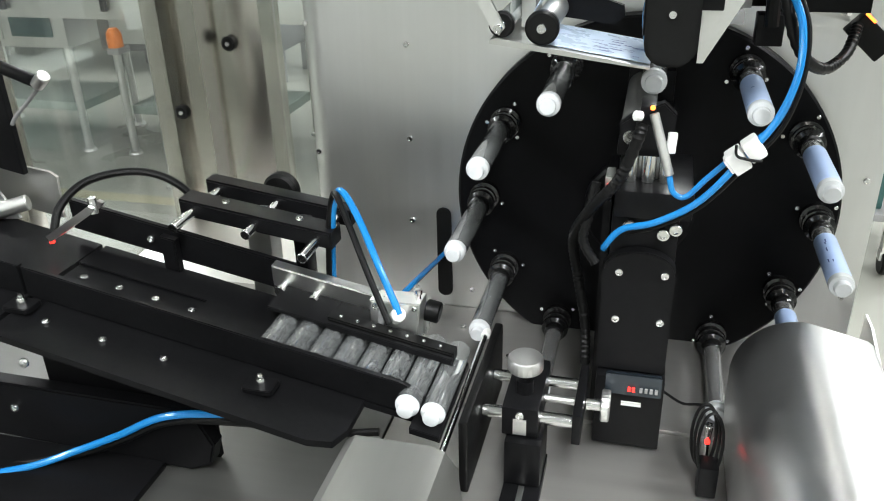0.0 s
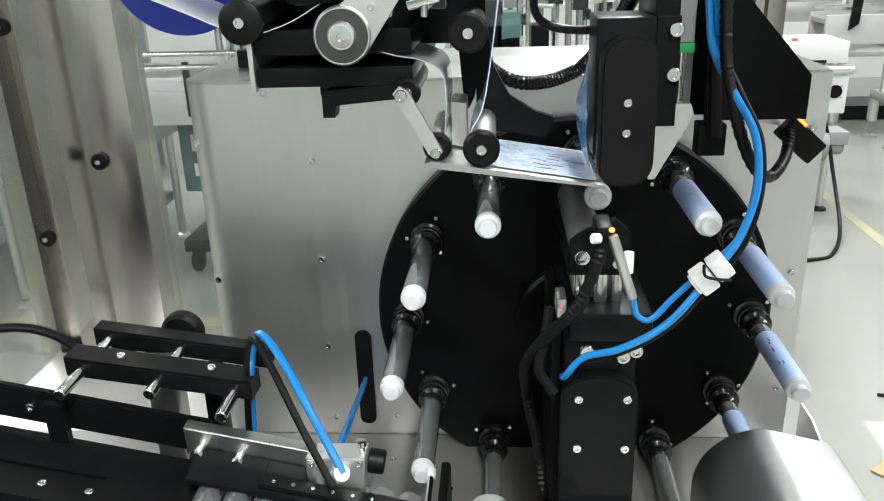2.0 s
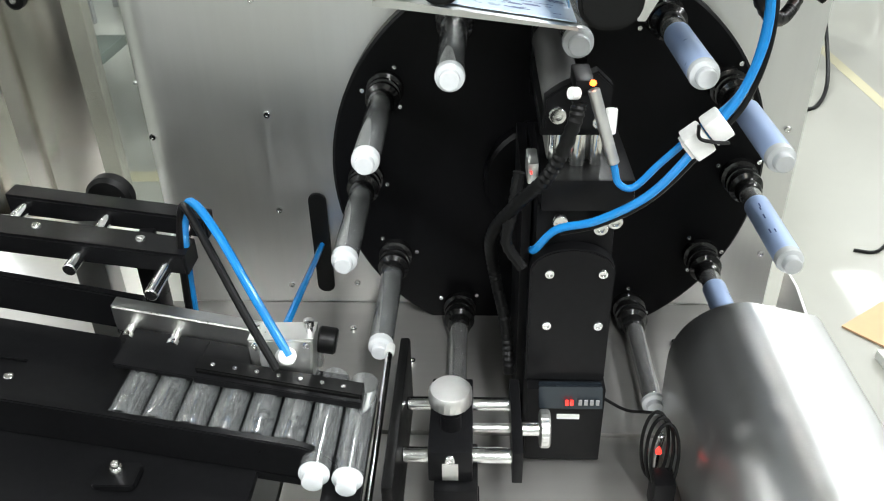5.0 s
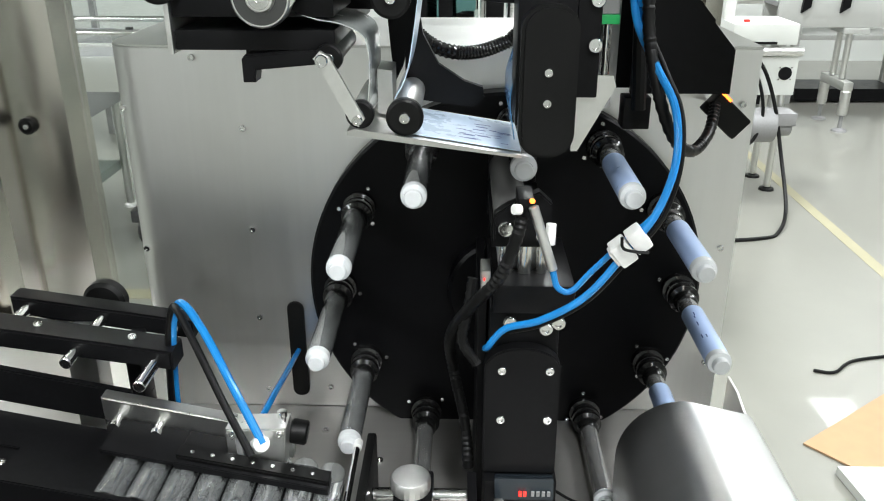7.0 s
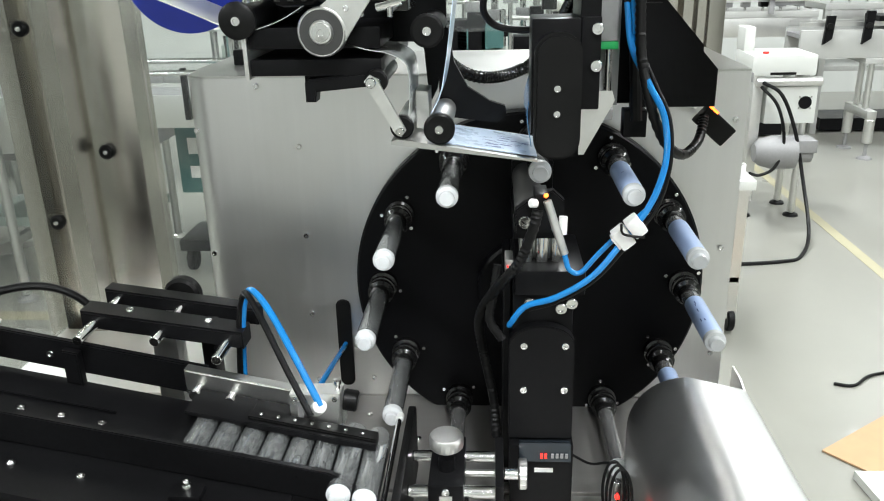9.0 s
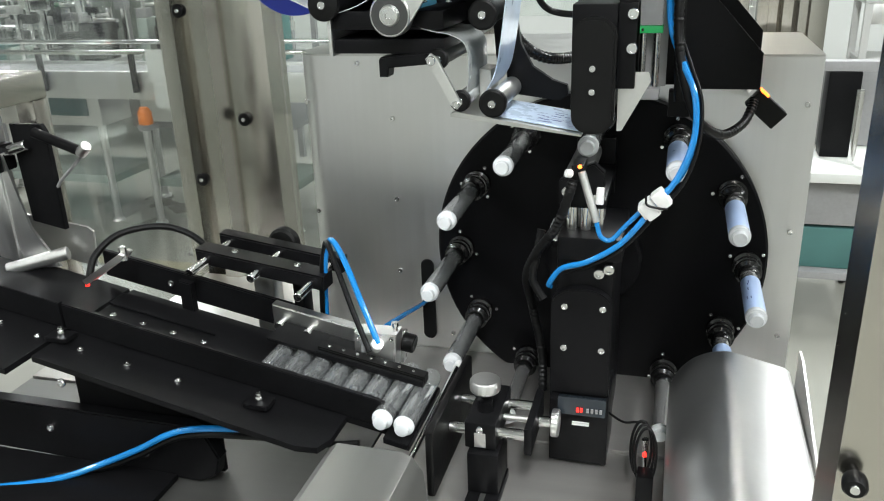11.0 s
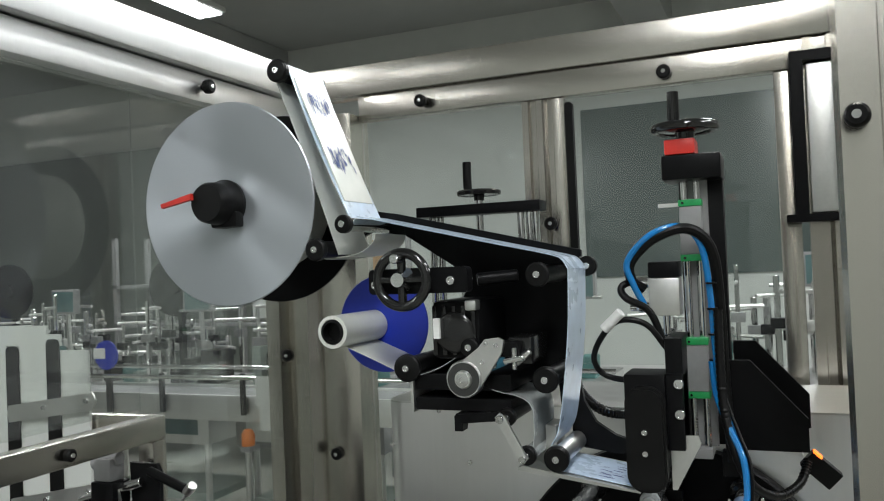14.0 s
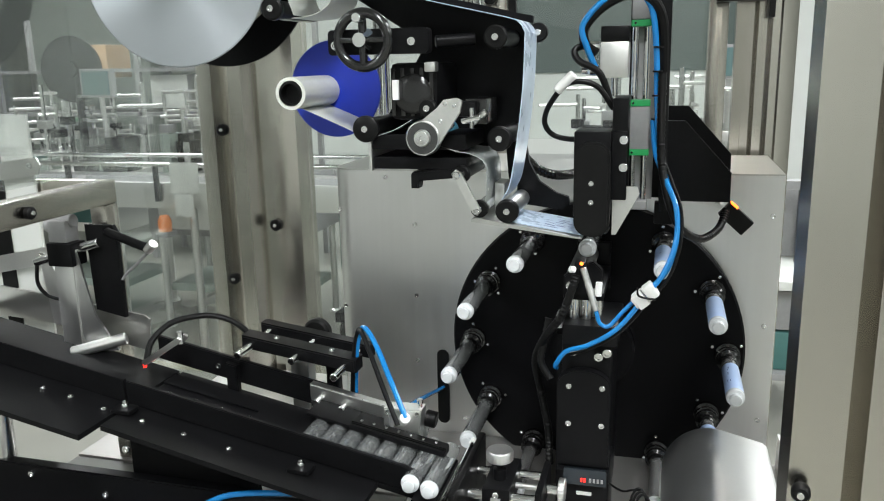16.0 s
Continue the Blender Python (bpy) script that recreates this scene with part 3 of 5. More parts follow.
def knurled(p, d, r, h):
    bm = bmesh.new()
    u, w, d = basis(d)
    n = 48
    rings = []
    for rr, hh in ((r * 0.9, 0), (r, h * 0.12), (r, h * 0.85), (r * 0.9, h), (r * 0.6, h * 1.01)):
        rings.append([bm.verts.new(Vector(p) + d * hh + (u * math.cos(k * math.tau / n) + w * math.sin(k * math.tau / n)) * rr * (0.965 if k % 2 and rr == r else 1)) for k in range(n)])
    for a, b in zip(rings, rings[1:]):
        for k in range(n):
            bm.faces.new((a[k], a[(k + 1) % n], b[(k + 1) % n], b[k]))
    bm.faces.new(rings[0][::-1])
    bm.faces.new(rings[-1])
    return bm


part("base_plate", box(-0.150, -0.098, 0.80, 0.93, 0.697, 0.712, 0.002), BLACK, br)
part("pillar", box(-0.150, -0.100, 0.855, 0.93, 0.7125, 0.785, 0.003), BLACK, br)
part("slider", box(-0.156, -0.106, 0.868, 0.992, 0.786, 0.832, 0.003), BLACK, br)
part("neck", lathe((-0.131, 0.91, 0.832), (0, 0, 1), [(0.012, 0), (0.012, 0.02), (0.007, 0.022), (0.007, 0.036)], 20), BLACK, br)
part("knob", knurled((-0.131, 0.91, 0.868), (0, 0, 1), 0.0245, 0.020), ALU, br, "knurled aluminium knob")
part("rod", rod((-0.186, 0.968, 0.812), (-0.060, 0.968, 0.812), 0.0085), CHROME, br)
part("rod", rod((-0.186, 0.888, 0.808), (-0.056, 0.888, 0.808), 0.0092), CHROME, br)
part("screw", rod((-0.106, 0.93, 0.810), (-0.046, 0.93, 0.810), 0.0055), ALU, br)
part("end_plate", box(-0.062, -0.050, 0.868, 0.992, 0.785, 0.832, 0.002), BLACK, br)
part("side_knob", knurled((-0.028, 0.93, 0.810), (1, 0, 0), 0.0225, 0.012), ALU, br, "knurled aluminium side knob")
part("side_shaft", rod((-0.0495, 0.93, 0.810), (-0.0275, 0.93, 0.810), 0.009), CHROME, br)
part("guide_plate", box(-0.200, -0.187, 0.80, 1.05, 0.735, 0.850, 0.004), RUBBER, br, "dark rubber guide plate")
part("window", box(-0.140, -0.122, 0.8665, 0.8675, 0.79, 0.815), ALU, br)
bolt(br, (-0.131, 0.868, 0.822), r=0.006)
for x in (-0.144, -0.104):
    bolt(br, (x, 0.812, 0.7125), (0, 0, 1), 0.005)
part("slot_strip", box(-0.128, -0.120, 0.803, 0.853, 0.7125, 0.714), ALU, br)
push = thing("push_rod", (-0.22, 0.9, 0.82), "thin chrome push rod with a white tip", "rod")
part("rod", rod((-0.216, 1.05, 0.822), (-0.216, 0.70, 0.815), 0.0045), CHROME, push)
part("tip", rod((-0.216, 1.05, 0.822), (-0.216, 1.066, 0.822), 0.007), WHITEP, push)

# ---- covers ----
hood = thing("steel_hood", (0.25, 0.88, 0.70), "curved stainless steel hood on the deck", "cover")
pts = [(0.150, 0.700)] + [(0.150 + 0.088 * (1 - math.cos(radians(a))), 0.800 + 0.091 * math.sin(radians(a))) for a in range(0, 91, 6)] + [(0.248, 0.8895), (0.326, 0.8705), (0.334, 0.864), (0.372, 0.700)]
inner = [(x + (0.003 if x < 0.25 else -0.003), z - (0.003 if z > 0.71 else 0)) for x, z in pts]
part("cover", prism(pts + inner[::-1], "y", 0.66, 1.075), STEEL, hood)
part("end_wall", prism(inner, "y", 1.066, 1.070), STEEL, hood)
box1 = thing("motor_cover", (-0.25, 0.72, 0.70), "plain stainless steel motor cover with rounded corners", "cover")
part("cover", prism([(-0.345, 0.698), (-0.335, 0.832), (-0.322, 0.842), (-0.222, 0.842), (-0.206, 0.836), (-0.190, 0.812), (-0.180, 0.698)], "y", 0.50, 0.762, 0.004), COVER, box1)
part("base_flange", box(-0.356, -0.170, 0.50, 0.772, 0.6965, 0.6995, 0.001), COVER, box1)
for x in (-0.351, -0.175):
    for y in (0.56, 0.74):
        bolt(box1, (x, y, 0.6996), (0, 0, 1), 0.0035)


# ---- infeed chute, sloping down towards the turret ----
SL = -0.204


def zc(x):
    return 0.869 + SL * (x + 0.463)


def ramp(x0, x1, y0, y1, a, b, bevel=0.0):
    """A bar along the slope: a and b are its heights over the chute floor."""
    return prism([(x0, zc(x0) + a), (x1, zc(x1) + a), (x1, zc(x1) + b), (x0, zc(x0) + b)], "y", y0, y1, bevel)


UP = Vector((-SL, 0, 1)).normalized()
ch = thing("feed_chute", (-0.6, 0.85, 0.70), "black metal feed chute sloping down to the turret", "chute")
bm = bmesh.new()
out = [(-0.826, 0.735), (-0.375, 0.725), (-0.345, 0.735), (-0.335, 0.765), (-0.335, 0.826), (-0.262, 0.826), (-0.262, 0.9995), (-0.826, 0.9995)]
a = [bm.verts.new((x, y, zc(x) - 0.010)) for x, y in out]
b = [bm.verts.new((x, y, zc(x))) for x, y in out]
bm.faces.new(a[::-1])
bm.faces.new(b)
for i in range(len(out)):
    j = (i + 1) % len(out)
    bm.faces.new((a[i], a[j], b[j], b[i]))
part("floor_plate", bm, BLACK, ch)
part("upper_floor_plate", ramp(-1.55, -0.834, 0.688, 0.9995, -0.010, 0.0), BLACK, ch)
wall = [(-0.834, zc(-0.834) + 0.001), (-0.262, zc(-0.262) + 0.001), (-0.247, zc(-0.247) + 0.012), (-0.247, zc(-0.247) + 0.028), (-0.262, zc(-0.262) + 0.042), (-0.285, zc(-0.285) + 0.047), (-0.834, zc(-0.834) + 0.047)]
part("front_wall", prism(wall, "y", 0.826, 0.836, 0.0015), BLACK, ch)
part("upper_front_wall", ramp(-1.55, -0.838, 0.826, 0.836, 0.001, 0.047, 0.001), BLACK, ch)
part("inner_step", ramp(-0.820, -0.613, 0.8365, 0.885, 0.001, 0.006, 0.001), BLACK, ch)
part("back_strip", ramp(-0.826, -0.52, 0.930, 0.975, 0.001, 0.005, 0.001), BLACK, ch)
part("tube_stop", ramp(-0.50, -0.30, 0.964, 0.9665, 0.001, 0.030), BLACK, ch)
part("back_rail", ramp(-0.88, -0.50, 1.000, 1.012, 0.014, 0.064, 0.002), BLACK, ch)
part("rail_stub", ramp(-0.715, -0.69, 0.984, 0.9995, 0.001, 0.056, 0.002), BLACK, ch)
for x in (-0.855, -0.775, -0.69, -0.60):
    bolt(ch, (x, 0.785, zc(x)), UP, 0.0055)
for x in (-0.93, -0.99):
    bolt(ch, (x, 0.790, zc(x)), UP, 0.0055)
for x in (-0.80, -0.742, -0.684, -0.626):
    bolt(ch, (x, 0.905, zc(x)), UP, 0.0055, h=0.002)
for x, y in ((-0.463, 0.79), (-0.82, 0.80)):
    cl = part("clamp_pad", prism(rounded(x - 0.022, x + 0.022, y - 0.018, y + 0.014, 0.006), "z", zc(x) + 0.001, zc(x) + 0.009, 0.001), BLACK, ch)
    bolt(cl, (x, y, zc(x) + 0.009), (0, 0, 1), 0.007, h=0.008)
    bolt(cl, (x, y, zc(x) + 0.016), (0, 0, 1), 0.0045, h=0.006)
for x in (-0.74, -0.70):
    bolt(ch, (x, 1.0, zc(x) + 0.038), (0, -1, 0), 0.006)
bolt(ch, (-0.77, 0.728, zc(-0.77) - 0.025), (0, -1, 0), 0.007)
part("beam", prism([(-1.55, 0.72), (-0.60, 0.698), (-0.565, 0.715), (-0.555, 0.75), (-0.575, 0.79), (-0.61, 0.805), (-1.55, 0.81)], "y", 0.795, 0.822, 0.003), BLACK, ch)
for x, z in ((-0.693, 0.742), (-0.882, 0.765), (-1.05, 0.79)):
    bolt(ch, (x, 0.795, z), (0, -1, 0), 0.007)
for x in (-1.13, -1.42):
    lg = part("leg", rod((x, 0.82, 0.0), (x, 0.82, zc(x) - 0.06), 0.019), CHROME, ch, "chrome leg")
    part("leg_block", lathe((x, 0.82, zc(x) - 0.075), (0, 0, 1), [(0.035, 0), (0.045, 0.012), (0.045, 0.064)], 24), BLACK, lg)
part("side_web", prism([(-0.84, 0.70), (-0.57, 0.70), (-0.57, zc(-0.57) - 0.012), (-0.84, zc(-0.84) - 0.012)], "y", 0.828, 0.838), BLACK, ch)
part("tray", box(-1.6, -0.64, 0.665, 0.794, 0.697, 0.708, 0.002), BLACK, ch)


def tube_thing(x, y0, y1, z, capped=True):
    t = thing("plastic_tube", (x, (y0 + y1) / 2, z), "empty clear plastic tube lying in the feed chute", "tube", "tubes in the feed chute")
    part("body", lathe((x, y1, z), (0, -1, 0), [(0.0155, 0), (0.0165, 0.001), (0.0165, y1 - y0)], 28, close=False), TUBEWALL, t)
    if capped:
        part("shoulder", lathe((x, y0, z), (0, -1, 0), [(0.0165, -0.001), (0.0165, 0.002), (0.011, 0.006), (0.011, 0.014), (0.009, 0.015), (0, 0.015)], 28), CAP, t, "white frosted neck")


part("tube_bed", ramp(-0.611, -0.222, 0.8365, 0.963, 0.001, 0.0102, 0.001), BLACK, ch)
part("bed_lip", ramp(-0.262, -0.222, 0.790, 0.836, 0.0005, 0.0102, 0.001), BLACK, ch)
for k in range(8):
    x = -0.235 - 0.0342 * k
    tube_thing(x, 0.812 if k < 2 else 0.840, 0.962, zc(x) + 0.0275, k < 2)

pk = thing("pick_clamp", (-0.4, 0.95, 0.90), "aluminium clamp bar with a black gripper over the tubes", "clamp")
part("bar", ramp(-0.522, -0.286, 0.967, 0.988, 0.034, 0.074, 0.0015), BRIGHT, pk)
blk = part("valve_block", prism([(-0.357, 0.936), (-0.283, 0.938), (-0.290, 0.873), (-0.357, 0.884)], "y", 0.930, 0.966, 0.002), BRIGHT, pk)
for x, z in ((-0.349, 0.930), (-0.291, 0.931), (-0.349, 0.892), (-0.297, 0.882), (-0.335, 0.889), (-0.311, 0.885)):
    bolt(blk, (x, 0.930, z), r=0.004)
part("groove", box(-0.345, -0.337, 0.9285, 0.9297, 0.898, 0.926), GREY, blk)
part("flow_screw", lathe((-0.289, 0.945, 0.938), (0, 0, 1), [(0.004, 0), (0.004, 0.008), (0.006, 0.009), (0.006, 0.016), (0, 0.017)], 12), CHROME, blk)
part("flow_screw", lathe((-0.349, 0.945, 0.936), (0, 0, 1), [(0.004, 0), (0.004, 0.005), (0.005, 0.006), (0.005, 0.011), (0, 0.012)], 12), CHROME, blk)
part("end_stop", rod((-0.288, 0.975, 0.905), (-0.266, 0.975, 0.901), 0.016, 24), RUBBER, pk, "round black rubber stop")
part("seal_strip", prism([(-0.358, 0.882), (-0.304, 0.873), (-0.304, 0.870), (-0.358, 0.879)], "y", 0.926, 0.9298), RUBBER, blk)
part("socket", rod((-0.318, 0.928, 0.915), (-0.308, 0.912, 0.930), 0.010), WHITEP, blk, "white hose socket")
part("gripper", ramp(-0.412, -0.230, 0.905, 0.929, 0.0445, 0.058, 0.002), RUBBER, pk)
part("gripper_lip", ramp(-0.412, -0.230, 0.897, 0.9045, 0.0445, 0.054, 0.001), BLACK, pk)
part("cover", ramp(-0.50, -0.413, 0.900, 0.966, 0.0445, 0.050, 0.001), BLACK, pk)
part("rear_cover", ramp(-0.4125, -0.36, 0.931, 0.966, 0.0445, 0.050, 0.001), BLACK, pk)
for i in range(7):
    x = -0.395 + 0.024 * i
    bolt(pk, (x, 0.915, zc(x) + 0.0582), UP, 0.0028)
for x in (-0.503, -0.452):
    part("stud", lathe((x, 0.967, zc(x) + 0.048), (0, -1, -0.1), [(0.006, 0), (0.006, 0.012), (0.008, 0.013), (0.008, 0.020), (0, 0.020)], 14), CHROME, pk)

rk = thing("slide_rack", (-0.546, 1.082, 0.99), "black slide block on four steel rods with a round knob", "slide")
for y0, y1 in ((1.020, 1.064), (1.105, 1.138)):
    part("block", prism([(-0.695, 1.0255), (-0.446, 0.9895), (-0.446, 0.962), (-0.695, 0.998)], "y", y0, y1, 0.003), BLACK, rk)
for x, y0 in ((-0.672, 0.960), (-0.570, 0.988), (-0.468, 0.960)):
    z = 1.009 - 0.147 * (x + 0.67)
    part("rod", rod((x, 1.146, z), (x, y0, z - 0.004), 0.0078), CHROME, rk)
for x in (-0.626, -0.504):
    bolt(rk, (x, 1.042, 1.0157 - 0.145 * (x + 0.626)), (0.145, 0, 1), 0.006)
part("knob", lathe((-0.590, 1.139, 0.992), (0, 1, 0), [(0.006, 0), (0.006, 0.012), (0.026, 0.014), (0.031, 0.020), (0.031, 0.034), (0.027, 0.038), (0, 0.038)], 28), RUBBER, rk, "round black knob")
part("pillar", box(-0.61, -0.57, 1.066, 1.103, 0.70, 0.99, 0.002), ALU, rk)
part("pillar", box(-0.53, -0.51, 1.066, 1.103, 0.70, 0.98, 0.002), BLACK, rk)

hs = thing("gripper_hoses", (-0.36, 0.98, 0.95), "blue and black air hoses looping over the clamp bar", "hose")
part("hose", sweep([(-0.308, 0.915, 0.928), (-0.345, 0.945, 0.985), (-0.385, 0.985, 1.035), (-0.418, 1.02, 1.057), (-0.436, 1.035, 1.050), (-0.448, 1.04, 1.01), (-0.458, 1.05, 0.94), (-0.465, 1.06, 0.88)], 0.0052), HOSE, hs)
bh = part("black_hose", sweep([(-0.320, 0.904, 0.918), (-0.356, 0.934, 0.972), (-0.395, 0.974, 1.026), (-0.426, 1.012, 1.054), (-0.442, 1.033, 1.046), (-0.454, 1.038, 1.0), (-0.463, 1.045, 0.93), (-0.47, 1.055, 0.87)], 0.0048), RUBBER, hs)
part("hose", sweep([(-0.322, 0.955, 0.930), (-0.333, 1.10, 0.887), (-0.345, 1.25, 0.840), (-0.352, 1.332, 0.815)], 0.0048), HOSE, hs)

fs = thing("fork_sensor", (-0.84, 0.93, 1.0), "slotted steel sensor arm with a red lamp and black cable", "sensor")
part("arm", prism([(-0.860, 0.982), (-0.778, 1.036), (-0.772, 1.044), (-0.780, 1.047), (-0.866, 0.991)], "y", 0.922, 0.929), ALU, fs)
part("arm", prism([(-0.860, 0.982), (-0.778, 1.036), (-0.772, 1.044), (-0.780, 1.047), (-0.866, 0.991)], "y", 0.945, 0.952), ALU, fs)
part("lamp", lathe((-0.866, 0.932, 0.976), (0, 0, 1), [(0.004, 0), (0.004, 0.008), (0.003, 0.010), (0, 0.010)], 12), REDLED, fs, "glowing red lamp")
part("bolt_end", rod((-0.782, 0.937, 1.030), (-0.782, 0.937, 1.056), 0.0065, 10), CHROME, fs)
part("cable", sweep([(-0.868, 0.94, 0.985), (-0.874, 0.975, 1.018), (-0.85, 1.02, 1.045), (-0.79, 1.06, 1.050), (-0.735, 1.08, 1.028), (-0.69, 1.09, 0.975)], 0.0065), RUBBER, fs, "black cable")

lh = thing("floor_hose", (-0.7, 0.7, 0.72), "blue and black air hoses hanging under the chute", "hose")
part("hose", sweep([(-0.40, 0.81, 0.826), (-0.47, 0.79, 0.824), (-0.60, 0.775, 0.812), (-0.69, 0.770, 0.765), (-0.757, 0.762, 0.733), (-0.83, 0.735, 0.710), (-0.92, 0.70, 0.7035), (-1.05, 0.66, 0.7025)], 0.0055), HOSE, lh)
part("hose", sweep([(-0.31, 0.81, 0.808), (-0.36, 0.80, 0.806), (-0.47, 0.785, 0.812), (-0.60, 0.778, 0.800), (-0.69, 0.776, 0.752), (-0.757, 0.772, 0.720), (-0.84, 0.75, 0.704), (-0.94, 0.71, 0.7025), (-1.06, 0.67, 0.7025)], 0.0055), RUBBER, lh)

# ---- label unwinder and web ----
WY0, WY1 = 1.035, 1.165
lp = thing("label_dispenser", (-0.25, 1.15, 1.40), "black label head plate with guide rollers and brackets", "label head")
part("back_plate", prism([(-0.47, 1.72), (-0.150, 1.645), (-0.132, 1.63), (-0.135, 1.40), (-0.150, 1.33), (-0.160, 1.31), (-0.165, 1.34), (-0.17, 1.40), (-0.40, 1.405), (-0.42, 1.45), (-0.33, 1.60), (-0.47, 1.69)], "y", 1.18, 1.192, 0.001), BLACK, lp)
part("top_rail", prism([(-0.49, 1.735), (-0.115, 1.645), (-0.115, 1.632), (-0.49, 1.715)], "y", 1.168, 1.179, 0.001), BLACK, lp)
part("arm", prism([(-0.675, 2.02), (-0.655, 2.02), (-0.545, 1.70), (-0.57, 1.69)], "y", 1.18, 1.192), BLACK, lp)
part("reel_arm", prism([(-0.78, 1.79), (-0.47, 1.73), (-0.47, 1.69), (-0.78, 1.735)], "y", 1.18, 1.195), BLACK, lp)
part("base_upper", box(-0.395, -0.215, 1.035, 1.40, 1.408, 1.436, 0.002), BLACK, lp)
part("base_lower", box(-0.395, -0.215, 1.035, 1.40, 1.372, 1.394, 0.002), BLACK, lp)
part("base_end", box(-0.402, -0.396, 1.03, 1.40, 1.368, 1.44, 0.001), STEEL, lp)
part("base_column", box(-0.36, -0.30, 1.20, 1.30, 1.332, 1.40, 0.002), BLACK, lp)
part("side_arm", prism([(-0.322, 1.362), (-0.318, 1.367), (-0.222, 1.376), (-0.218, 1.358), (-0.306, 1.350), (-0.308, 1.336), (-0.322, 1.336)], "y", 1.034, 1.064, 0.002), BLACK, lp)
part("motor", box(-0.355, -0.265, 1.03, 1.178, 1.462, 1.565, 0.012), BLACK, lp)
part("motor_face", lathe((-0.31, 1.0295, 1.51), (0, -1, 0), [(0.036, 0), (0.036, 0.006), (0.03, 0.01), (0.012, 0.010), (0, 0.010)], 32), GLOSSBLACK, lp)
part("tag", box(-0.345, -0.334, 1.012, 1.019, 1.50, 1.535), WHITEP, lp, "small white tag")
part("block", prism(rounded(-0.455, -0.268, 1.580, 1.624, 0.008), "y", 0.988, 1.012, 0.001), BLACK, lp)
part("block_bar", rod((-0.27, 1.04, 1.60), (-0.205, 1.07, 1.604), 0.011), BLACK, lp)
bolt(lp, (-0.298, 0.988, 1.601), r=0.008)
bolt(lp, (-0.440, 0.988, 1.597), r=0.008)
for i in range(5):
    part("motor_fin", box(-0.352 + 0.018 * i, -0.344 + 0.018 * i, 1.026, 1.0295, 1.470, 1.556, 0.001), GLOSSBLACK, lp)
part("hinge_block", box(-0.222, -0.190, 1.002, 1.03, 1.470, 1.496, 0.003), BLACK, lp)
part("hinge_pin", rod((-0.214, 1.0, 1.462), (-0.180, 1.0, 1.470), 0.0055), CHROME, lp)
part("hinge_screw", rod((-0.196, 1.0, 1.450), (-0.196, 1.0, 1.486), 0.004), CHROME, lp)
part("clip", box(-0.283, -0.262, 1.005, 1.03, 1.548, 1.566, 0.004), ALU, lp)
part("sensor_fork", box(-0.215, -0.175, 1.03, 1.13, 1.455, 1.50, 0.003), GLOSSBLACK, lp)
part("fork_clip", rod((-0.20, 1.02, 1.458), (-0.175, 1.02, 1.478), 0.006), ALU, lp)


def roller(p, r, name="roller", y1=1.172, mat=BLACK, end=0.0, front=1.018):
    """A guide roller along y with a black end disc and a screw."""
    t = part(name, lathe((p[0], y1, p[1]), (0, -1, 0), [(r, 0), (r, y1 - front - 0.014)], 26), mat, lp)
    part("end_disc", lathe((p[0], front + 0.0138, p[1]), (0, -1, 0), [(r * 1.25, 0), (r * 1.3, 0.002), (r * 1.3, 0.011), (r * 1.1, 0.0135), (0, 0.0135)], 28), RUBBER, t)
    bolt(t, (p[0], front + 0.0003, p[1]), r=0.0065)
    return t


roller((-0.651, 2.011), 0.017)
roller((-0.508, 1.709), 0.013, mat=CHROME, front=0.995)
roller((-0.561, 1.665), 0.016, front=0.985)
roller((-0.157, 1.605), 0.016)
roller((-0.106, 1.615), 0.014, front=1.166, y1=1.179)
roller((-0.151, 1.430), 0.017)
roller((-0.403, 1.447), 0.019)
roller((-0.283, 1.484), 0.013)
roller((-0.138, 1.300), 0.0165, mat=ALU)
roller((-0.189, 1.303), 0.0125, mat=FILM)
roller((-0.221, 1.366), 0.012)
# teal base colour holds the blue reflection on the dancer roller
BLUE_REFLECT = material("blue_reflecting_roller", (0.06, 0.22, 0.32), 0.3, 0.0, 0.2, 30, coat=0.3)
RINGS = material("turned_grey", (0.10, 0.10, 0.10), 0.35, 0.9, 0.1, 60)
dn = part("dancer", lathe((-0.285, 1.172, 1.433), (0, -1, 0), [(0.022, 0), (0.022, 0.16), (0.0, 0.16)], 30), BLUE_REFLECT, lp)
part("dancer_disc", lathe((-0.285, 1.0115, 1.433), (0, -1, 0), [(0.031, 0), (0.032, 0.002), (0.032, 0.016), (0.030, 0.019), (0.016, 0.019), (0.014, 0.024), (0.005, 0.024), (0, 0.020)], 36), ALU, dn)
part("dancer_groove", lathe((-0.285, 0.9925, 1.433), (0, -1, 0), [(0.0285, 0), (0.0285, 0.0004), (0.0165, 0.0004)], 36), RINGS, dn, "dark turned ring")
part("dancer_cap", lathe((-0.285, 0.9876, 1.433), (0, -1, 0), [(0.012, 0), (0.012, 0.002), (0.0045, 0.0025), (0.004, 0.001), (0, 0.001)], 24), CHROME, dn)
part("dancer_arm", prism([(-0.306, 1.450), (-0.281, 1.404), (-0.256, 1.420), (-0.216, 1.478), (-0.212, 1.498), (-0.222, 1.503), (-0.246, 1.500), (-0.258, 1.486)], "y", 0.995, 1.004, 0.001), ALU, lp, "grey aluminium tension arm")
for p in ((-0.243, 1.493), (-0.226, 1.490), (-0.252, 1.462)):
    bolt(lp, (p[0], 0.996, p[1]), r=0.004)
bolt(lp, (-0.236, 1.010, 1.455), r=0.006)
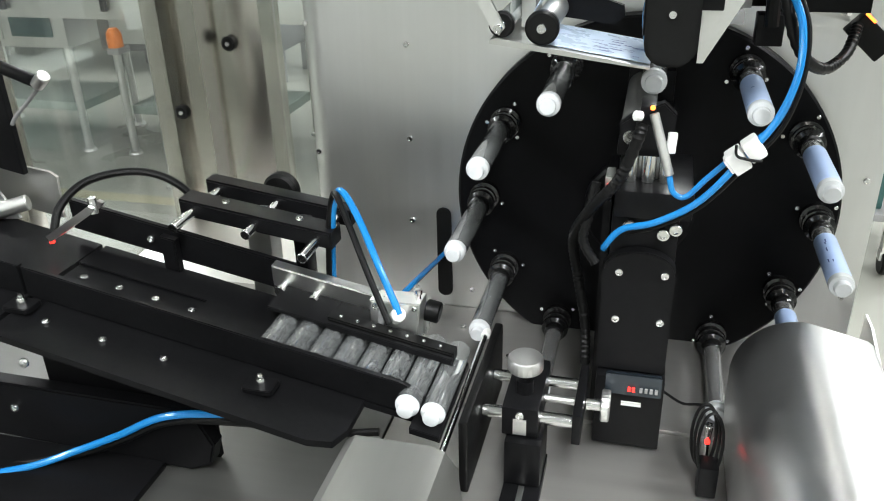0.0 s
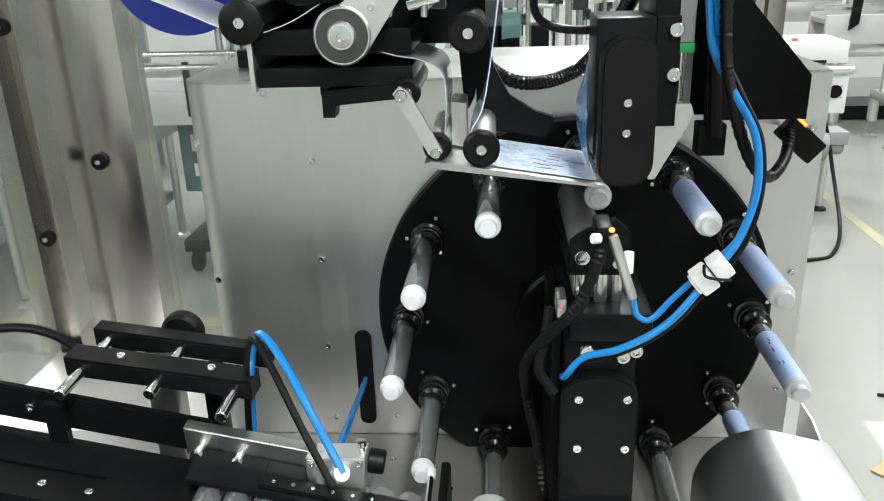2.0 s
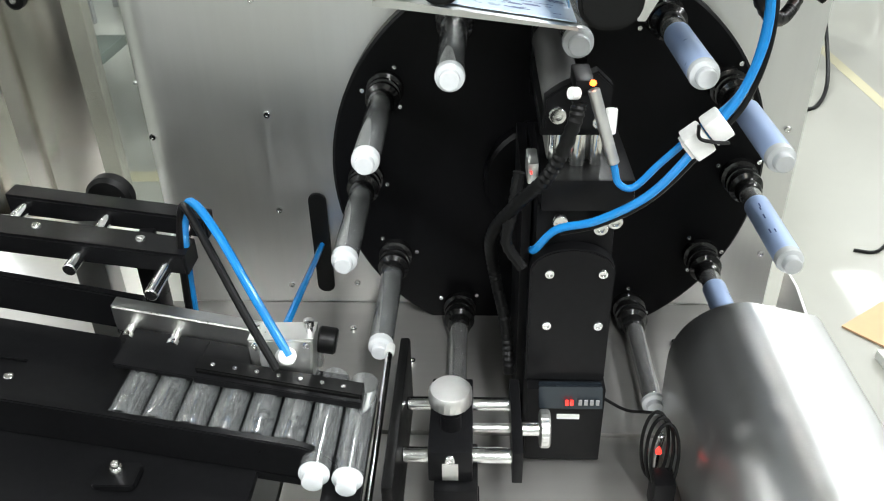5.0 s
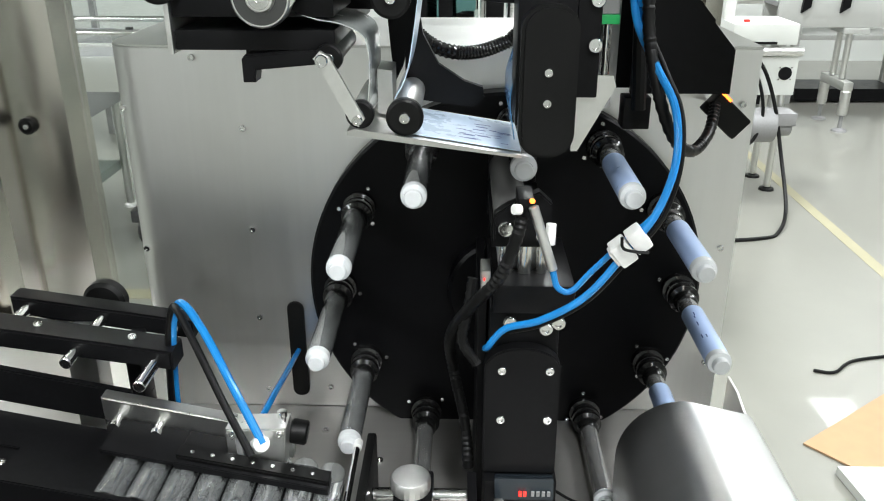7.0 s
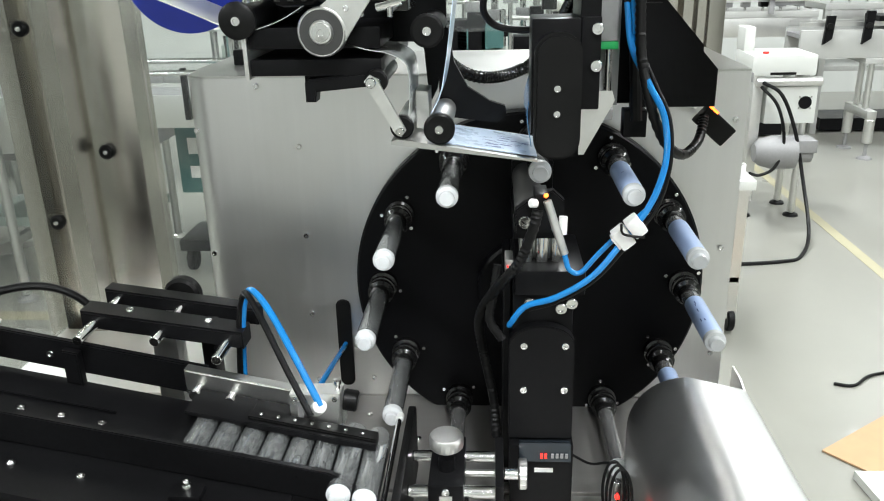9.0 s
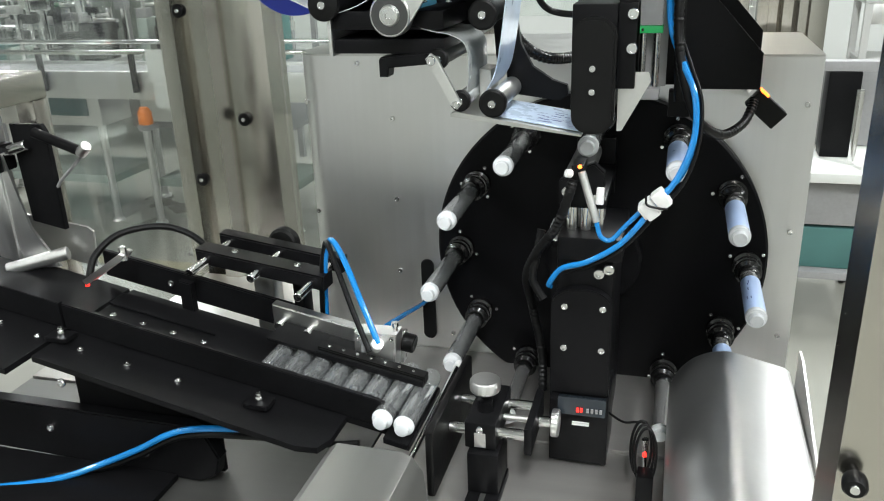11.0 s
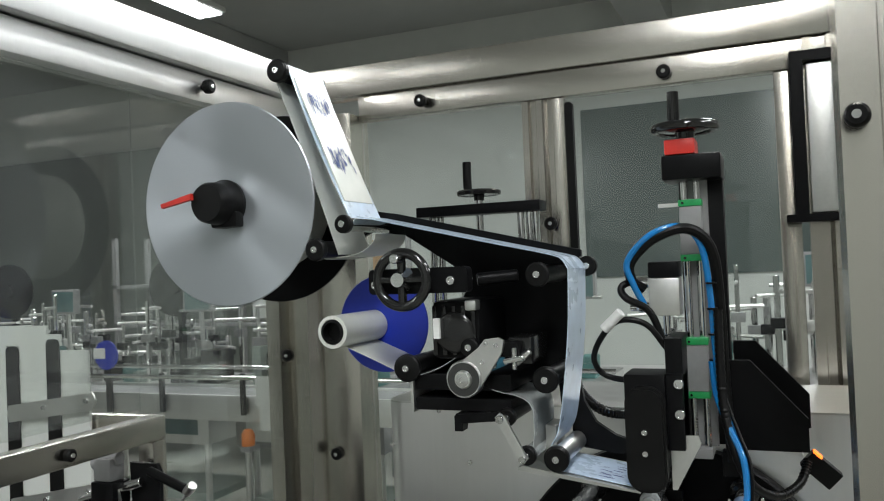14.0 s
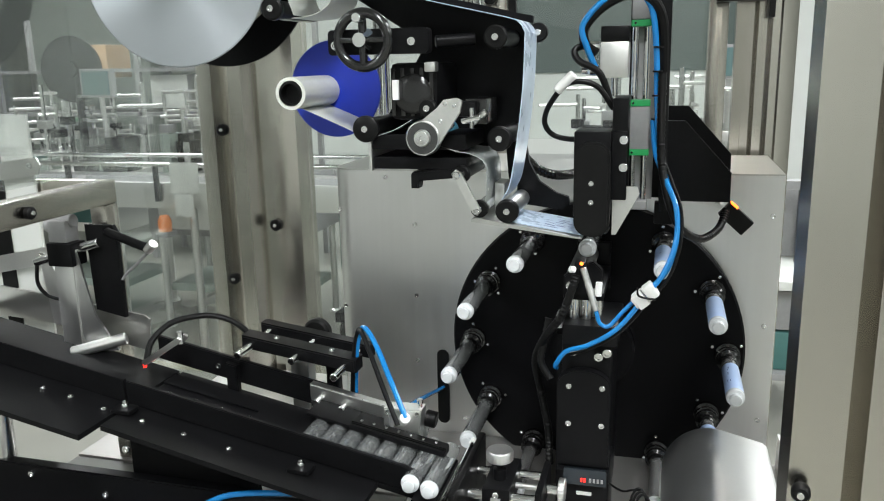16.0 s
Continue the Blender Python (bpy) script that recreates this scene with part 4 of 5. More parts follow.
part("swing_arm", prism([(-0.2345, 1.369), (-0.227, 1.377), (-0.217, 1.371), (-0.181, 1.303), (-0.188, 1.294), (-0.197, 1.300)], "y", 0.998, 1.006, 0.001), ALU, lp, "small aluminium swing arm")
bolt(lp, (-0.225, 0.998, 1.367), r=0.007)
bolt(lp, (-0.189, 0.998, 1.302), r=0.006)
hw = part("handwheel", lathe((-0.382, 0.972, 1.605), (0, -1, 0), [(0.046 + 0.009 * math.cos(radians(a)), 0.009 * math.sin(radians(a))) for a in range(0, 361, 30)], 44, close=False), GLOSSBLACK, lp, "glossy black handwheel")
part("spoke", box(-0.388, -0.376, 0.965, 0.979, 1.555, 1.655, 0.003), GLOSSBLACK, hw)
part("spoke", box(-0.432, -0.332, 0.966, 0.978, 1.600, 1.610, 0.003), GLOSSBLACK, hw)
part("hub", lathe((-0.382, 1.04, 1.605), (0, -1, 0), [(0.02, 0), (0.02, 0.06), (0.012, 0.078), (0.012, 0.088), (0, 0.088)], 24), CHROME, hw, "chrome hub")
part("handle", rod((-0.382, 0.962, 1.641), (-0.382, 0.940, 1.641), 0.008), CHROME, hw)

reel = thing("label_reel", (-0.757, 1.06, 1.761), "label reel between a frosted grey disc and a black disc", "reel")
part("front_flange", lathe((-0.757, 0.994, 1.761), (0, -1, 0), [(0.0, 0), (0.194, 0), (0.196, 0.0015), (0.194, 0.003), (0.046, 0.003), (0, 0.003)], 96, close=False), FROST, reel, "frosted grey disc")
part("back_flange", lathe((-0.757, 1.172, 1.761), (0, -1, 0), [(0.0, 0), (0.196, 0), (0.196, 0.005), (0, 0.005)], 96, close=False), BLACK, reel, "black disc")
part("paper", lathe((-0.757, 1.166, 1.761), (0, -1, 0), [(0.125, 0), (0.125, 0.168)], 64), WEBPALE, reel, "wound pale label paper")
hub = part("hub", lathe((-0.757, 0.9905, 1.761), (0, -1, 0), [(0.047, 0), (0.047, 0.006), (0.044, 0.010), (0.040, 0.03), (0.038, 0.052), (0.034, 0.058), (0, 0.058)], 36), RUBBER, reel, "black hub")
part("hub_lug", box(-0.775, -0.715, 0.965, 0.990, 1.715, 1.745, 0.006), RUBBER, hub)
part("lever", prism([(-0.785, 1.768), (-0.855, 1.756), (-0.858, 1.764), (-0.786, 1.780)], "y", 0.925, 0.934, 0.001), RED, hub, "red plastic lever")

core = thing("film_core", (-0.50, 1.06, 1.516), "wound clear film on a paper core beside a blue disc", "reel")
part("disc", lathe((-0.520, 1.172, 1.516), (0, -1, 0), [(0.0, 0), (0.096, 0), (0.097, 0.001), (0.097, 0.004), (0.096, 0.005), (0, 0.005)], 64, close=False), BLUEDISC, core, "bright blue plastic disc")
part("film", lathe((-0.540, 1.166, 1.514), (0, -1, 0), [(0.030, 0), (0.030, 0.165), (0.0235, 0.1655), (0.023, 0.10), (0, 0.10)], 40), WEBPALE, core)
part("core", lathe((-0.540, 1.018, 1.514), (0, -1, 0), [(0.022, 0), (0.022, 0.019), (0.018, 0.0195), (0.0175, 0.002), (0, 0.002)], 36), RUBBER, core, "black core")

wb = thing("label_web", (-0.3, 1.08, 1.6), "pale blue printed label web running over the rollers", "label web")
part("rising_web", band([(-0.540, 1.655), (-0.600, 1.83), (-0.664, 2.000)], WY0, WY1), WEBPALE, wb, "pale liner side")
fw = part("falling_web", band([(-0.638, 2.024), (-0.582, 1.875), (-0.514, 1.722)], WY0, WY1), WEB, wb, "blue printed side")
part("low_web", band([(-0.545, 1.650), (-0.50, 1.655), (-0.470, 1.672), (-0.462, 1.69)], WY0, WY1), WEBPALE, wb)
part("reel_web", band([(-0.66, 1.68), (-0.575, 1.650), (-0.56, 1.648)], WY0, WY1), WEBPALE, wb)
part("top_web", band([(-0.500, 1.724), (-0.40, 1.700), (-0.25, 1.664), (-0.140, 1.638), (-0.118, 1.628), (-0.108, 1.612)], WY0, WY1), WEB, wb)
part("down_web", band([(-0.108, 1.612), (-0.112, 1.52), (-0.122, 1.43), (-0.135, 1.35), (-0.150, 1.318)], WY0, WY1), WEB, wb)
part("flat_web", band([(-0.150, 1.2805), (-0.080, 1.2695), (-0.004, 1.2575)], WY0, WY1), WEB, wb)
part("return_web", band([(-0.012, 1.27), (-0.018, 1.32), (-0.008, 1.36), (0.0, 1.40)], 1.04, WY1), material("deep_blue_web", (0.12, 0.30, 0.55), 0.25, 0.0, 0.2, 30, coat=0.4), wb)
part("liner_curve", band([(-0.268, 1.416), (-0.235, 1.406), (-0.205, 1.400), (-0.182, 1.385), (-0.178, 1.350), (-0.181, 1.310)], WY0, WY1), FILM, wb, "grey liner")
part("liner_link", band([(-0.403, 1.428), (-0.350, 1.445), (-0.300, 1.472), (-0.285, 1.470)], WY0, WY1), FILM, wb, "grey liner")
part("liner_tail", band([(-0.535, 1.485), (-0.47, 1.458), (-0.403, 1.428)], WY0, WY1), WEBPALE, wb, "pale liner")
rnd = random.Random(5)


def print_bars(p0, p1, y0, y1, n, parent, out):
    """Unreadable print as short bars on a web that runs from p0 to p1."""
    bm = bmesh.new()
    d = Vector((p1[0] - p0[0], 0, p1[1] - p0[1]))
    w = Vector((d.z, 0, -d.x)).normalized() * out
    for i in range(n):
        s, y = rnd.uniform(0.05, 0.95), rnd.uniform(y0, y1)
        e, h = rnd.uniform(0.005, 0.02) / d.length, rnd.uniform(0.0015, 0.004)
        q = [Vector((p0[0], 0, p0[1])) + d * t + w + Vector((0, yy, 0)) for t, yy in ((s, y), (s + e, y), (s + e, y + h), (s, y + h))]
        bm.faces.new([bm.verts.new(v) for v in q])
    part("print", bm, INK, parent, "dark printed bars")


part("print_panel", band([(-0.628, 2.0), (-0.528, 1.755)], WY0 + 0.008, WY1 - 0.008, 0.003, smooth=False), WEBPALE, fw, "white label faces")
print_bars((-0.6175, 1.975), (-0.6005, 1.933), WY0 + 0.02, WY1 - 0.03, 60, fw, -0.0030)
print_bars((-0.574, 1.868), (-0.5565, 1.825), WY0 + 0.02, WY1 - 0.03, 60, fw, -0.0030)
print_bars((-0.085, 1.2702), (-0.02, 1.2600), WY0 + 0.01, WY1 - 0.04, 26, wb, -0.0012)

pp = thing("peel_plate", (-0.1, 1.08, 1.27), "thin steel peel plate under the label web", "plate")
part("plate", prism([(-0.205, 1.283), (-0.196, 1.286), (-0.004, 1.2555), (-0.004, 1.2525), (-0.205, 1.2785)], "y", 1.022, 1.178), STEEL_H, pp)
part("upright", prism([(-0.176, 1.286), (-0.158, 1.283), (-0.158, 1.338), (-0.176, 1.34)], "y", 1.10, 1.16), ALU, pp)
part("side_cheek", prism([(-0.132, 1.42), (-0.124, 1.37), (-0.104, 1.332), (-0.070, 1.310), (-0.046, 1.302), (-0.044, 1.288), (-0.058, 1.276), (-0.148, 1.288), (-0.146, 1.42)], "y", 1.1795, 1.192), BLACK, pp)
wc = thing("wrapped_cable", (-0.07, 1.24, 1.33), "black spiral-wrapped cable sagging between label head and tower", "cable")
part("cable", sweep([(-0.150, 1.205, 1.50), (-0.160, 1.24, 1.43), (-0.146, 1.245, 1.378), (-0.115, 1.245, 1.347), (-0.078, 1.245, 1.336), (-0.035, 1.245, 1.342), (0.005, 1.24, 1.366), (0.035, 1.20, 1.42), (0.06, 1.16, 1.48)], 0.0105, 14, 10, 0.004), GLOSSBLACK, wc)
# ---- stamping head on its upright slide ----
tw = thing("slide_tower", (0.1, 1.12, 1.31), "black upright slide with green-capped carriages and a handwheel", "slide tower")
part("spine", box(0.066, 0.136, 1.115, 1.150, 1.315, 1.775, 0.003), BLACK, tw)
for x in (0.076, 0.096):
    part("rail", rod((x, 1.098, 1.315), (x, 1.098, 1.75), 0.006), CHROME, tw)
part("rail_bed", box(0.072, 0.112, 1.104, 1.1145, 1.315, 1.75), GREY, tw)
part("top_block", box(0.046, 0.138, 1.06, 1.15, 1.748, 1.788, 0.004), BLACK, tw)
part("foot_block", box(0.07, 0.104, 1.08, 1.15, 1.298, 1.3145, 0.003), GREY, tw)
for z0, z1 in ((1.628, 1.705), (1.408, 1.482)):
    c = part("carriage", box(0.070, 0.104, 1.070, 1.096, z0, z1, 0.002), GREY, tw, "grey slide carriage")
    for a, b in ((z0 - 0.011, z0 - 0.0004), (z1 + 0.0004, z1 + 0.011)):
        e = part("end_cap", box(0.069, 0.105, 1.069, 1.097, a, b, 0.001), GREEN, c, "green plastic end cap")
        bolt(e, (0.076, 1.069, (a + b) / 2), r=0.002, data=BOLTDARK)
part("counter", box(0.052, 0.100, 1.06, 1.12, 1.7885, 1.814, 0.004), RED, tw, "red position counter")
wh = part("handwheel", lathe((0.083, 1.09, 1.834), (0, 0, 1), [(0.047 + 0.008 * math.cos(radians(a)), 0.008 * math.sin(radians(a))) for a in range(0, 361, 30)], 44, close=False), GLOSSBLACK, tw, "glossy black handwheel")
part("web_disc", lathe((0.083, 1.09, 1.814), (0, 0, 1), [(0.014, 0), (0.016, 0.012), (0.044, 0.016), (0.044, 0.020), (0, 0.020)], 36), GLOSSBLACK, wh)
part("grip", lathe((0.070, 1.055, 1.838), (0, 0, 1), [(0.008, 0), (0.010, 0.01), (0.009, 0.05), (0, 0.052)], 18), GLOSSBLACK, wh)
part("side_plate", prism([(0.128, 1.456), (0.165, 1.456), (0.246, 1.366), (0.246, 1.314), (0.128, 1.314)], "y", 1.088, 1.098, 0.001), BLACK, tw)
part("side_plate", prism([(0.136, 1.476), (0.172, 1.476), (0.252, 1.386), (0.252, 1.330), (0.136, 1.330)], "y", 1.20, 1.210, 0.001), BLACK, tw)
part("plate_bridge", box(0.137, 0.240, 1.099, 1.199, 1.330, 1.342), BLACK, tw)
part("plate_foot", box(0.14, 0.23, 1.10, 1.45, 1.3315, 1.345), BLACK, tw)
part("lower_bracket", box(0.118, 0.150, 1.07, 1.10, 1.275, 1.313, 0.002), BLACK, tw)
part("mount_plate", box(0.046, 0.072, 1.00, 1.112, 1.330, 1.500, 0.002), BLACK, tw)
part("air_cylinder", box(0.020, 0.068, 1.04, 1.09, 1.532, 1.592, 0.003), ALU, tw, "square aluminium air cylinder")
part("cylinder_rod", rod((0.044, 1.065, 1.50), (0.044, 1.065, 1.533), 0.006), CHROME, tw)
part("cylinder_cap", box(0.020, 0.068, 1.04, 1.09, 1.5925, 1.618, 0.003), BLACK, tw)
part("valve", lathe((0.018, 1.06, 1.585), (-1, 0, 0), [(0.009, 0), (0.009, 0.016), (0.006, 0.02), (0.006, 0.03)], 16), CHROME, tw)
part("valve", lathe((0.018, 1.06, 1.545), (-1, 0, 0), [(0.009, 0), (0.009, 0.016), (0.006, 0.02), (0.006, 0.03)], 16), CHROME, tw)
part("stop_arm", box(0.036, 0.068, 1.08, 1.09, 1.706, 1.712), ALU, tw)

hd = thing("stamping_head", (0.02, 1.0, 1.27), "black stamping head with a rounded front plate", "machine part")
part("front_plate", prism(rounded(-0.013, 0.047, 1.270, 1.430, 0.026), "y", 0.962, 0.984, 0.004), RUBBER, hd)
part("block", box(-0.016, 0.046, 0.985, 1.06, 1.300, 1.446, 0.003), BLACK, hd)
part("side_block", box(0.0465, 0.072, 0.990, 1.06, 1.330, 1.446, 0.002), BLACK, hd)
part("cheek", prism([(0.049, 1.352), (0.090, 1.352), (0.094, 1.340), (0.056, 1.268), (0.049, 1.268)], "y", 1.0, 1.004), ALU, hd, "white triangular cheek plate")
for p in ((0.016, 1.362), (0.016, 1.330)):
    bolt(hd, (p[0], 0.962, p[1]), r=0.0048)
for p in ((0.066, 1.432), (0.066, 1.386)):
    bolt(hd, (p[0], 0.990, p[1]), r=0.008)

ca = thing("tower_cables", (0.08, 1.05, 1.55), "black and blue cables looping round the slide tower", "cable")
part("cable", sweep([(0.134, 1.065, 1.30), (0.128, 1.07, 1.42), (0.126, 1.062, 1.55), (0.118, 1.05, 1.635), (0.085, 1.03, 1.668), (0.035, 1.02, 1.655), (-0.004, 1.03, 1.62), (-0.006, 1.045, 1.59), (0.012, 1.055, 1.575)], 0.0085), RUBBER, ca, "thick black cable")
part("blue_hose", sweep([(0.122, 1.03, 1.42), (0.116, 1.05, 1.50), (0.112, 1.05, 1.58), (0.102, 1.045, 1.645), (0.075, 1.028, 1.672), (0.03, 1.015, 1.660), (-0.008, 1.022, 1.62), (-0.002, 1.03, 1.585), (0.012, 1.045, 1.55)], 0.0052), HOSE, ca, "blue hose")
for z in (1.46, 1.50, 1.54, 1.58):
    part("tie", lathe((0.1155, 1.048, z), (0, 0, 1), [(0.0085, 0), (0.0085, 0.003)], 14), RUBBER, ca)
part("loop_cable", sweep([(0.045, 1.04, 1.48), (0.015, 1.03, 1.52), (-0.03, 1.03, 1.525), (-0.065, 1.05, 1.49), (-0.078, 1.07, 1.455), (-0.06, 1.08, 1.43), (-0.01, 1.07, 1.425), (0.03, 1.05, 1.44)], 0.005), RUBBER, ca, "black looped cable")
part("loop_cable", sweep([(0.04, 1.045, 1.49), (0.02, 1.04, 1.54), (-0.015, 1.035, 1.562), (-0.022, 1.04, 1.58), (0.0, 1.05, 1.59)], 0.006), RUBBER, ca, "black looped cable")
pc = part("plug", rod((-0.052, 1.03, 1.512), (-0.022, 1.025, 1.540), 0.0085), WHITEP, ca, "white cable plug")
part("ribbed_cable", sweep([(0.124, 1.04, 1.54), (0.125, 1.025, 1.44), (0.129, 1.015, 1.385), (0.143, 1.0, 1.325), (0.165, 1.005, 1.280), (0.197, 1.045, 1.256), (0.226, 1.09, 1.262), (0.238, 1.115, 1.278), (0.243, 1.13, 1.292)], 0.0074, 12, 8, 0.007), RUBBER, ca, "black ribbed cable")

sb = thing("eye_amplifier", (0.25, 1.15, 1.28), "small black sensor amplifier with a glowing orange display", "sensor")
bm = box(-0.028, 0.028, -0.012, 0.012, -0.016, 0.016, 0.003)
M = Matrix.Translation((0.262, 1.145, 1.276)) @ Euler((0, radians(42), 0)).to_matrix().to_4x4()
bmesh.ops.transform(bm, matrix=M, verts=bm.verts)
part("case", bm, RUBBER, sb)
bm = box(-0.0275, -0.012, -0.0135, 0.004, 0.014, 0.0175)
bmesh.ops.transform(bm, matrix=M, verts=bm.verts)
part("display", bm, AMBERLED, sb, "glowing orange display")
part("bracket", prism([(0.185, 1.312), (0.235, 1.300), (0.238, 1.292), (0.185, 1.304)], "y", 1.15, 1.19), ALU, sb)
part("lead", sweep([(0.238, 1.16, 1.302), (0.215, 1.18, 1.312), (0.190, 1.19, 1.305)], 0.006), WHITEP, sb, "pale grey lead")

# ---- wiring beside the hood ----
wi = thing("reader_eye", (0.13, 1.0, 0.75), "small eye sensor with coiled black wire and red glow", "sensor")
for k in range(3):
    part("coil", sweep([(0.112 + 0.016 * math.cos(radians(a)) + 0.004 * k, 0.94 - 0.01 * k + 0.01 * math.sin(radians(a)), 0.775 + 0.045 * math.sin(radians(a))) for a in range(0, 361, 30)], 0.0022, 8, 4), RUBBER, wi)
part("stem", rod((0.122, 0.955, 0.70), (0.118, 0.945, 0.79), 0.006), CHROME, wi)
part("eye", rod((0.118, 0.943, 0.765), (0.118, 0.938, 0.763), 0.0035), REDLED, wi, "red glowing eye")
part("holder", box(0.108, 0.134, 0.90, 0.93, 0.70, 0.75, 0.003), BLACK, wi)
part("lead", sweep([(0.05, 1.0, 0.80), (0.08, 0.98, 0.795), (0.10, 0.96, 0.81), (0.118, 0.95, 0.818)], 0.002, 8), RUBBER, wi)


# ---- tube hopper at the upper end of the chute ----
hp = thing("tube_hopper", (-1.3, 1.05, 0.97), "white slotted hopper wall with steel guide strips", "hopper")
for x0, x1, z0, z1 in ((-1.75, -1.425, 0.96, 1.53), (-1.385, -1.300, 0.96, 1.53), (-1.260, -1.18, 0.96, 1.475), (-1.425, -1.385, 1.485, 1.53), (-1.300, -1.260, 1.485, 1.51)):
    part("panel", box(x0, x1, 1.048, 1.054, z0, z1), PAINTW, hp)
for x0 in (-1.424, -1.299):
    part("slot_strip", prism(rounded(x0, x0 + 0.038, 0.93, 1.484 if x0 < -1.4 else 1.50, 0.012), "y", 1.044, 1.0475), RUBBER, hp, "black strip in the slot")
for z, tilt in ((1.335, 0.035), (1.125, 0.05)):
    s = part("strip", prism([(-1.41, z - 0.022), (-1.16, z - 0.022 + tilt), (-1.15, z + tilt), (-1.16, z + 0.016 + tilt), (-1.41, z + 0.016), (-1.415, z)], "y", 1.036, 1.041), ALU, hp, "flat steel guide strip")
    for x in (-1.30, -1.175):
        bolt(s, (x, 1.036, z + tilt * (x + 1.41) / 0.25), r=0.007)
ef = thing("support_stand", (-1.0, 1.0, 0.9), "square steel tube frame beside the tube hopper", "frame")
part("rail", box(-1.045, -1.005, -0.3, 1.085, 1.285, 1.335, 0.003), POST, ef)
part("upright", box(-1.045, -1.005, 1.045, 1.085, 0.70, 1.2845, 0.003), POST, ef)
part("cross_rail", box(-1.60, -1.046, 1.060, 1.085, 1.30, 1.335, 0.003), POST, ef)
k = part("knob", lathe((-1.004, 0.824, 1.309), (1, 0, 0), [(0.005, 0), (0.012, 0.003), (0.012, 0.012), (0.009, 0.015), (0, 0.015)], 18), RUBBER, ef)
part("knob_screw", lathe((-0.9888, 0.824, 1.309), (1, 0, 0), [(0.005, 0), (0.004, 0.002), (0, 0.002)], 10), CHROME, k)
dp = thing("hopper_deflector", (-1.0, 1.0, 0.98), "bent steel deflector plate with black bracket and rods", "deflector")
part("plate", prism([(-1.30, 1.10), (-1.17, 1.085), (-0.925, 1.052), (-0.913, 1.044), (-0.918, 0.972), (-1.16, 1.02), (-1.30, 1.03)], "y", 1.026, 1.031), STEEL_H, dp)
part("flap", prism([(-1.10, 1.20), (-1.045, 1.20), (-1.015, 1.06), (-0.965, 0.985), (-1.04, 0.975), (-1.06, 1.05)], "y", 0.985, 0.990), STEEL, dp)
part("tube", rod((-1.055, 0.95, 0.985), (-0.955, 1.0, 1.008), 0.013), ALU, dp)
part("bracket", prism([(-1.036, 1.250), (-0.968, 1.250), (-0.960, 1.235), (-0.960, 1.050), (-1.030, 1.064)], "y", 1.01, 1.022, 0.001), BLACK, dp)
part("rod", rod((-1.16, 1.0, 1.165), (-0.995, 1.0, 1.215), 0.010), CHROME, dp)
part("rod", rod((-1.12, 1.0, 1.245), (-1.05, 1.0, 1.26), 0.014), GREY, dp)
part("clamp", box(-1.105, -1.045, 0.972, 1.02, 1.165, 1.215, 0.004), BLACK, dp)
part("clamp_cap", box(-1.10, -1.055, 0.976, 1.016, 1.2155, 1.262, 0.004), GREY, dp)
part("support_post", box(-1.098, -1.052, 0.98, 1.012, 0.99, 1.1645, 0.003), STEEL, dp)
part("guard_wire", sweep([(-1.155, 0.996, 1.165), (-1.16, 0.996, 1.12), (-1.14, 0.996, 1.095), (-1.10, 0.996, 1.085), (-1.04, 0.996, 1.075)], 0.004, 8), RUBBER, dp, "black edge trim")
part("arm", rod((-0.975, 1.0, 1.238), (-0.872, 0.985, 1.212), 0.0095), BLACK, dp)
part("arm_tip", rod((-0.871, 0.985, 1.206), (-0.852, 0.982, 1.222), 0.010), ALU, dp)
part("lead", sweep([(-0.866, 0.985, 1.205), (-0.905, 0.995, 1.175), (-0.94, 1.005, 1.150), (-0.955, 1.009, 1.135)], 0.003, 8), GREY, dp)
part("shield", prism([(-1.145, 1.165), (-1.12, 1.165), (-1.10, 1.13), (-1.05, 1.12), (-1.05, 1.02), (-1.13, 1.03)], "y", 0.995, 1.0), STEEL, dp)
single("paper_sheet", box(-1.62, -1.30, 0.86, 1.02, 1.06, 1.063), PAINTW, "white perforated sheet lying in the hopper", "sheet")

# ---- second press frame behind the label head ----
ps = thing("height_stand", (-0.42, 1.5, 1.33), "black height stand with steel rods and a small handwheel", "stand")
part("bridge", box(-0.575, -0.272, 1.47, 1.53, 1.742, 1.766, 0.003), BLACK, ps)
for x in (-0.545, -0.525, -0.325, -0.305, -0.29):
    part("rod", rod((x, 1.50, 1.33), (x, 1.50, 1.742), 0.0085), CHROME, ps)
part("screw", rod((-0.425, 1.50, 1.60), (-0.425, 1.50, 1.80), 0.008), CHROME, ps)
part("handwheel", lathe((-0.425, 1.50, 1.775), (0, 0, 1), [(0.012, 0), (0.012, 0.012), (0.04, 0.014), (0.05, 0.012), (0.052, 0.02), (0.048, 0.024), (0.03, 0.022), (0, 0.022)], 36), GLOSSBLACK, ps, "glossy black handwheel")
part("grip", rod((-0.445, 1.48, 1.797), (-0.445, 1.48, 1.865), 0.010), RUBBER, ps)
part("plate", box(-0.56, -0.28, 1.48, 1.52, 1.331, 1.36, 0.003), BLACK, ps)
part("nut", rod((-0.425, 1.47, 1.69), (-0.425, 1.53, 1.69), 0.012), CHROME, ps)


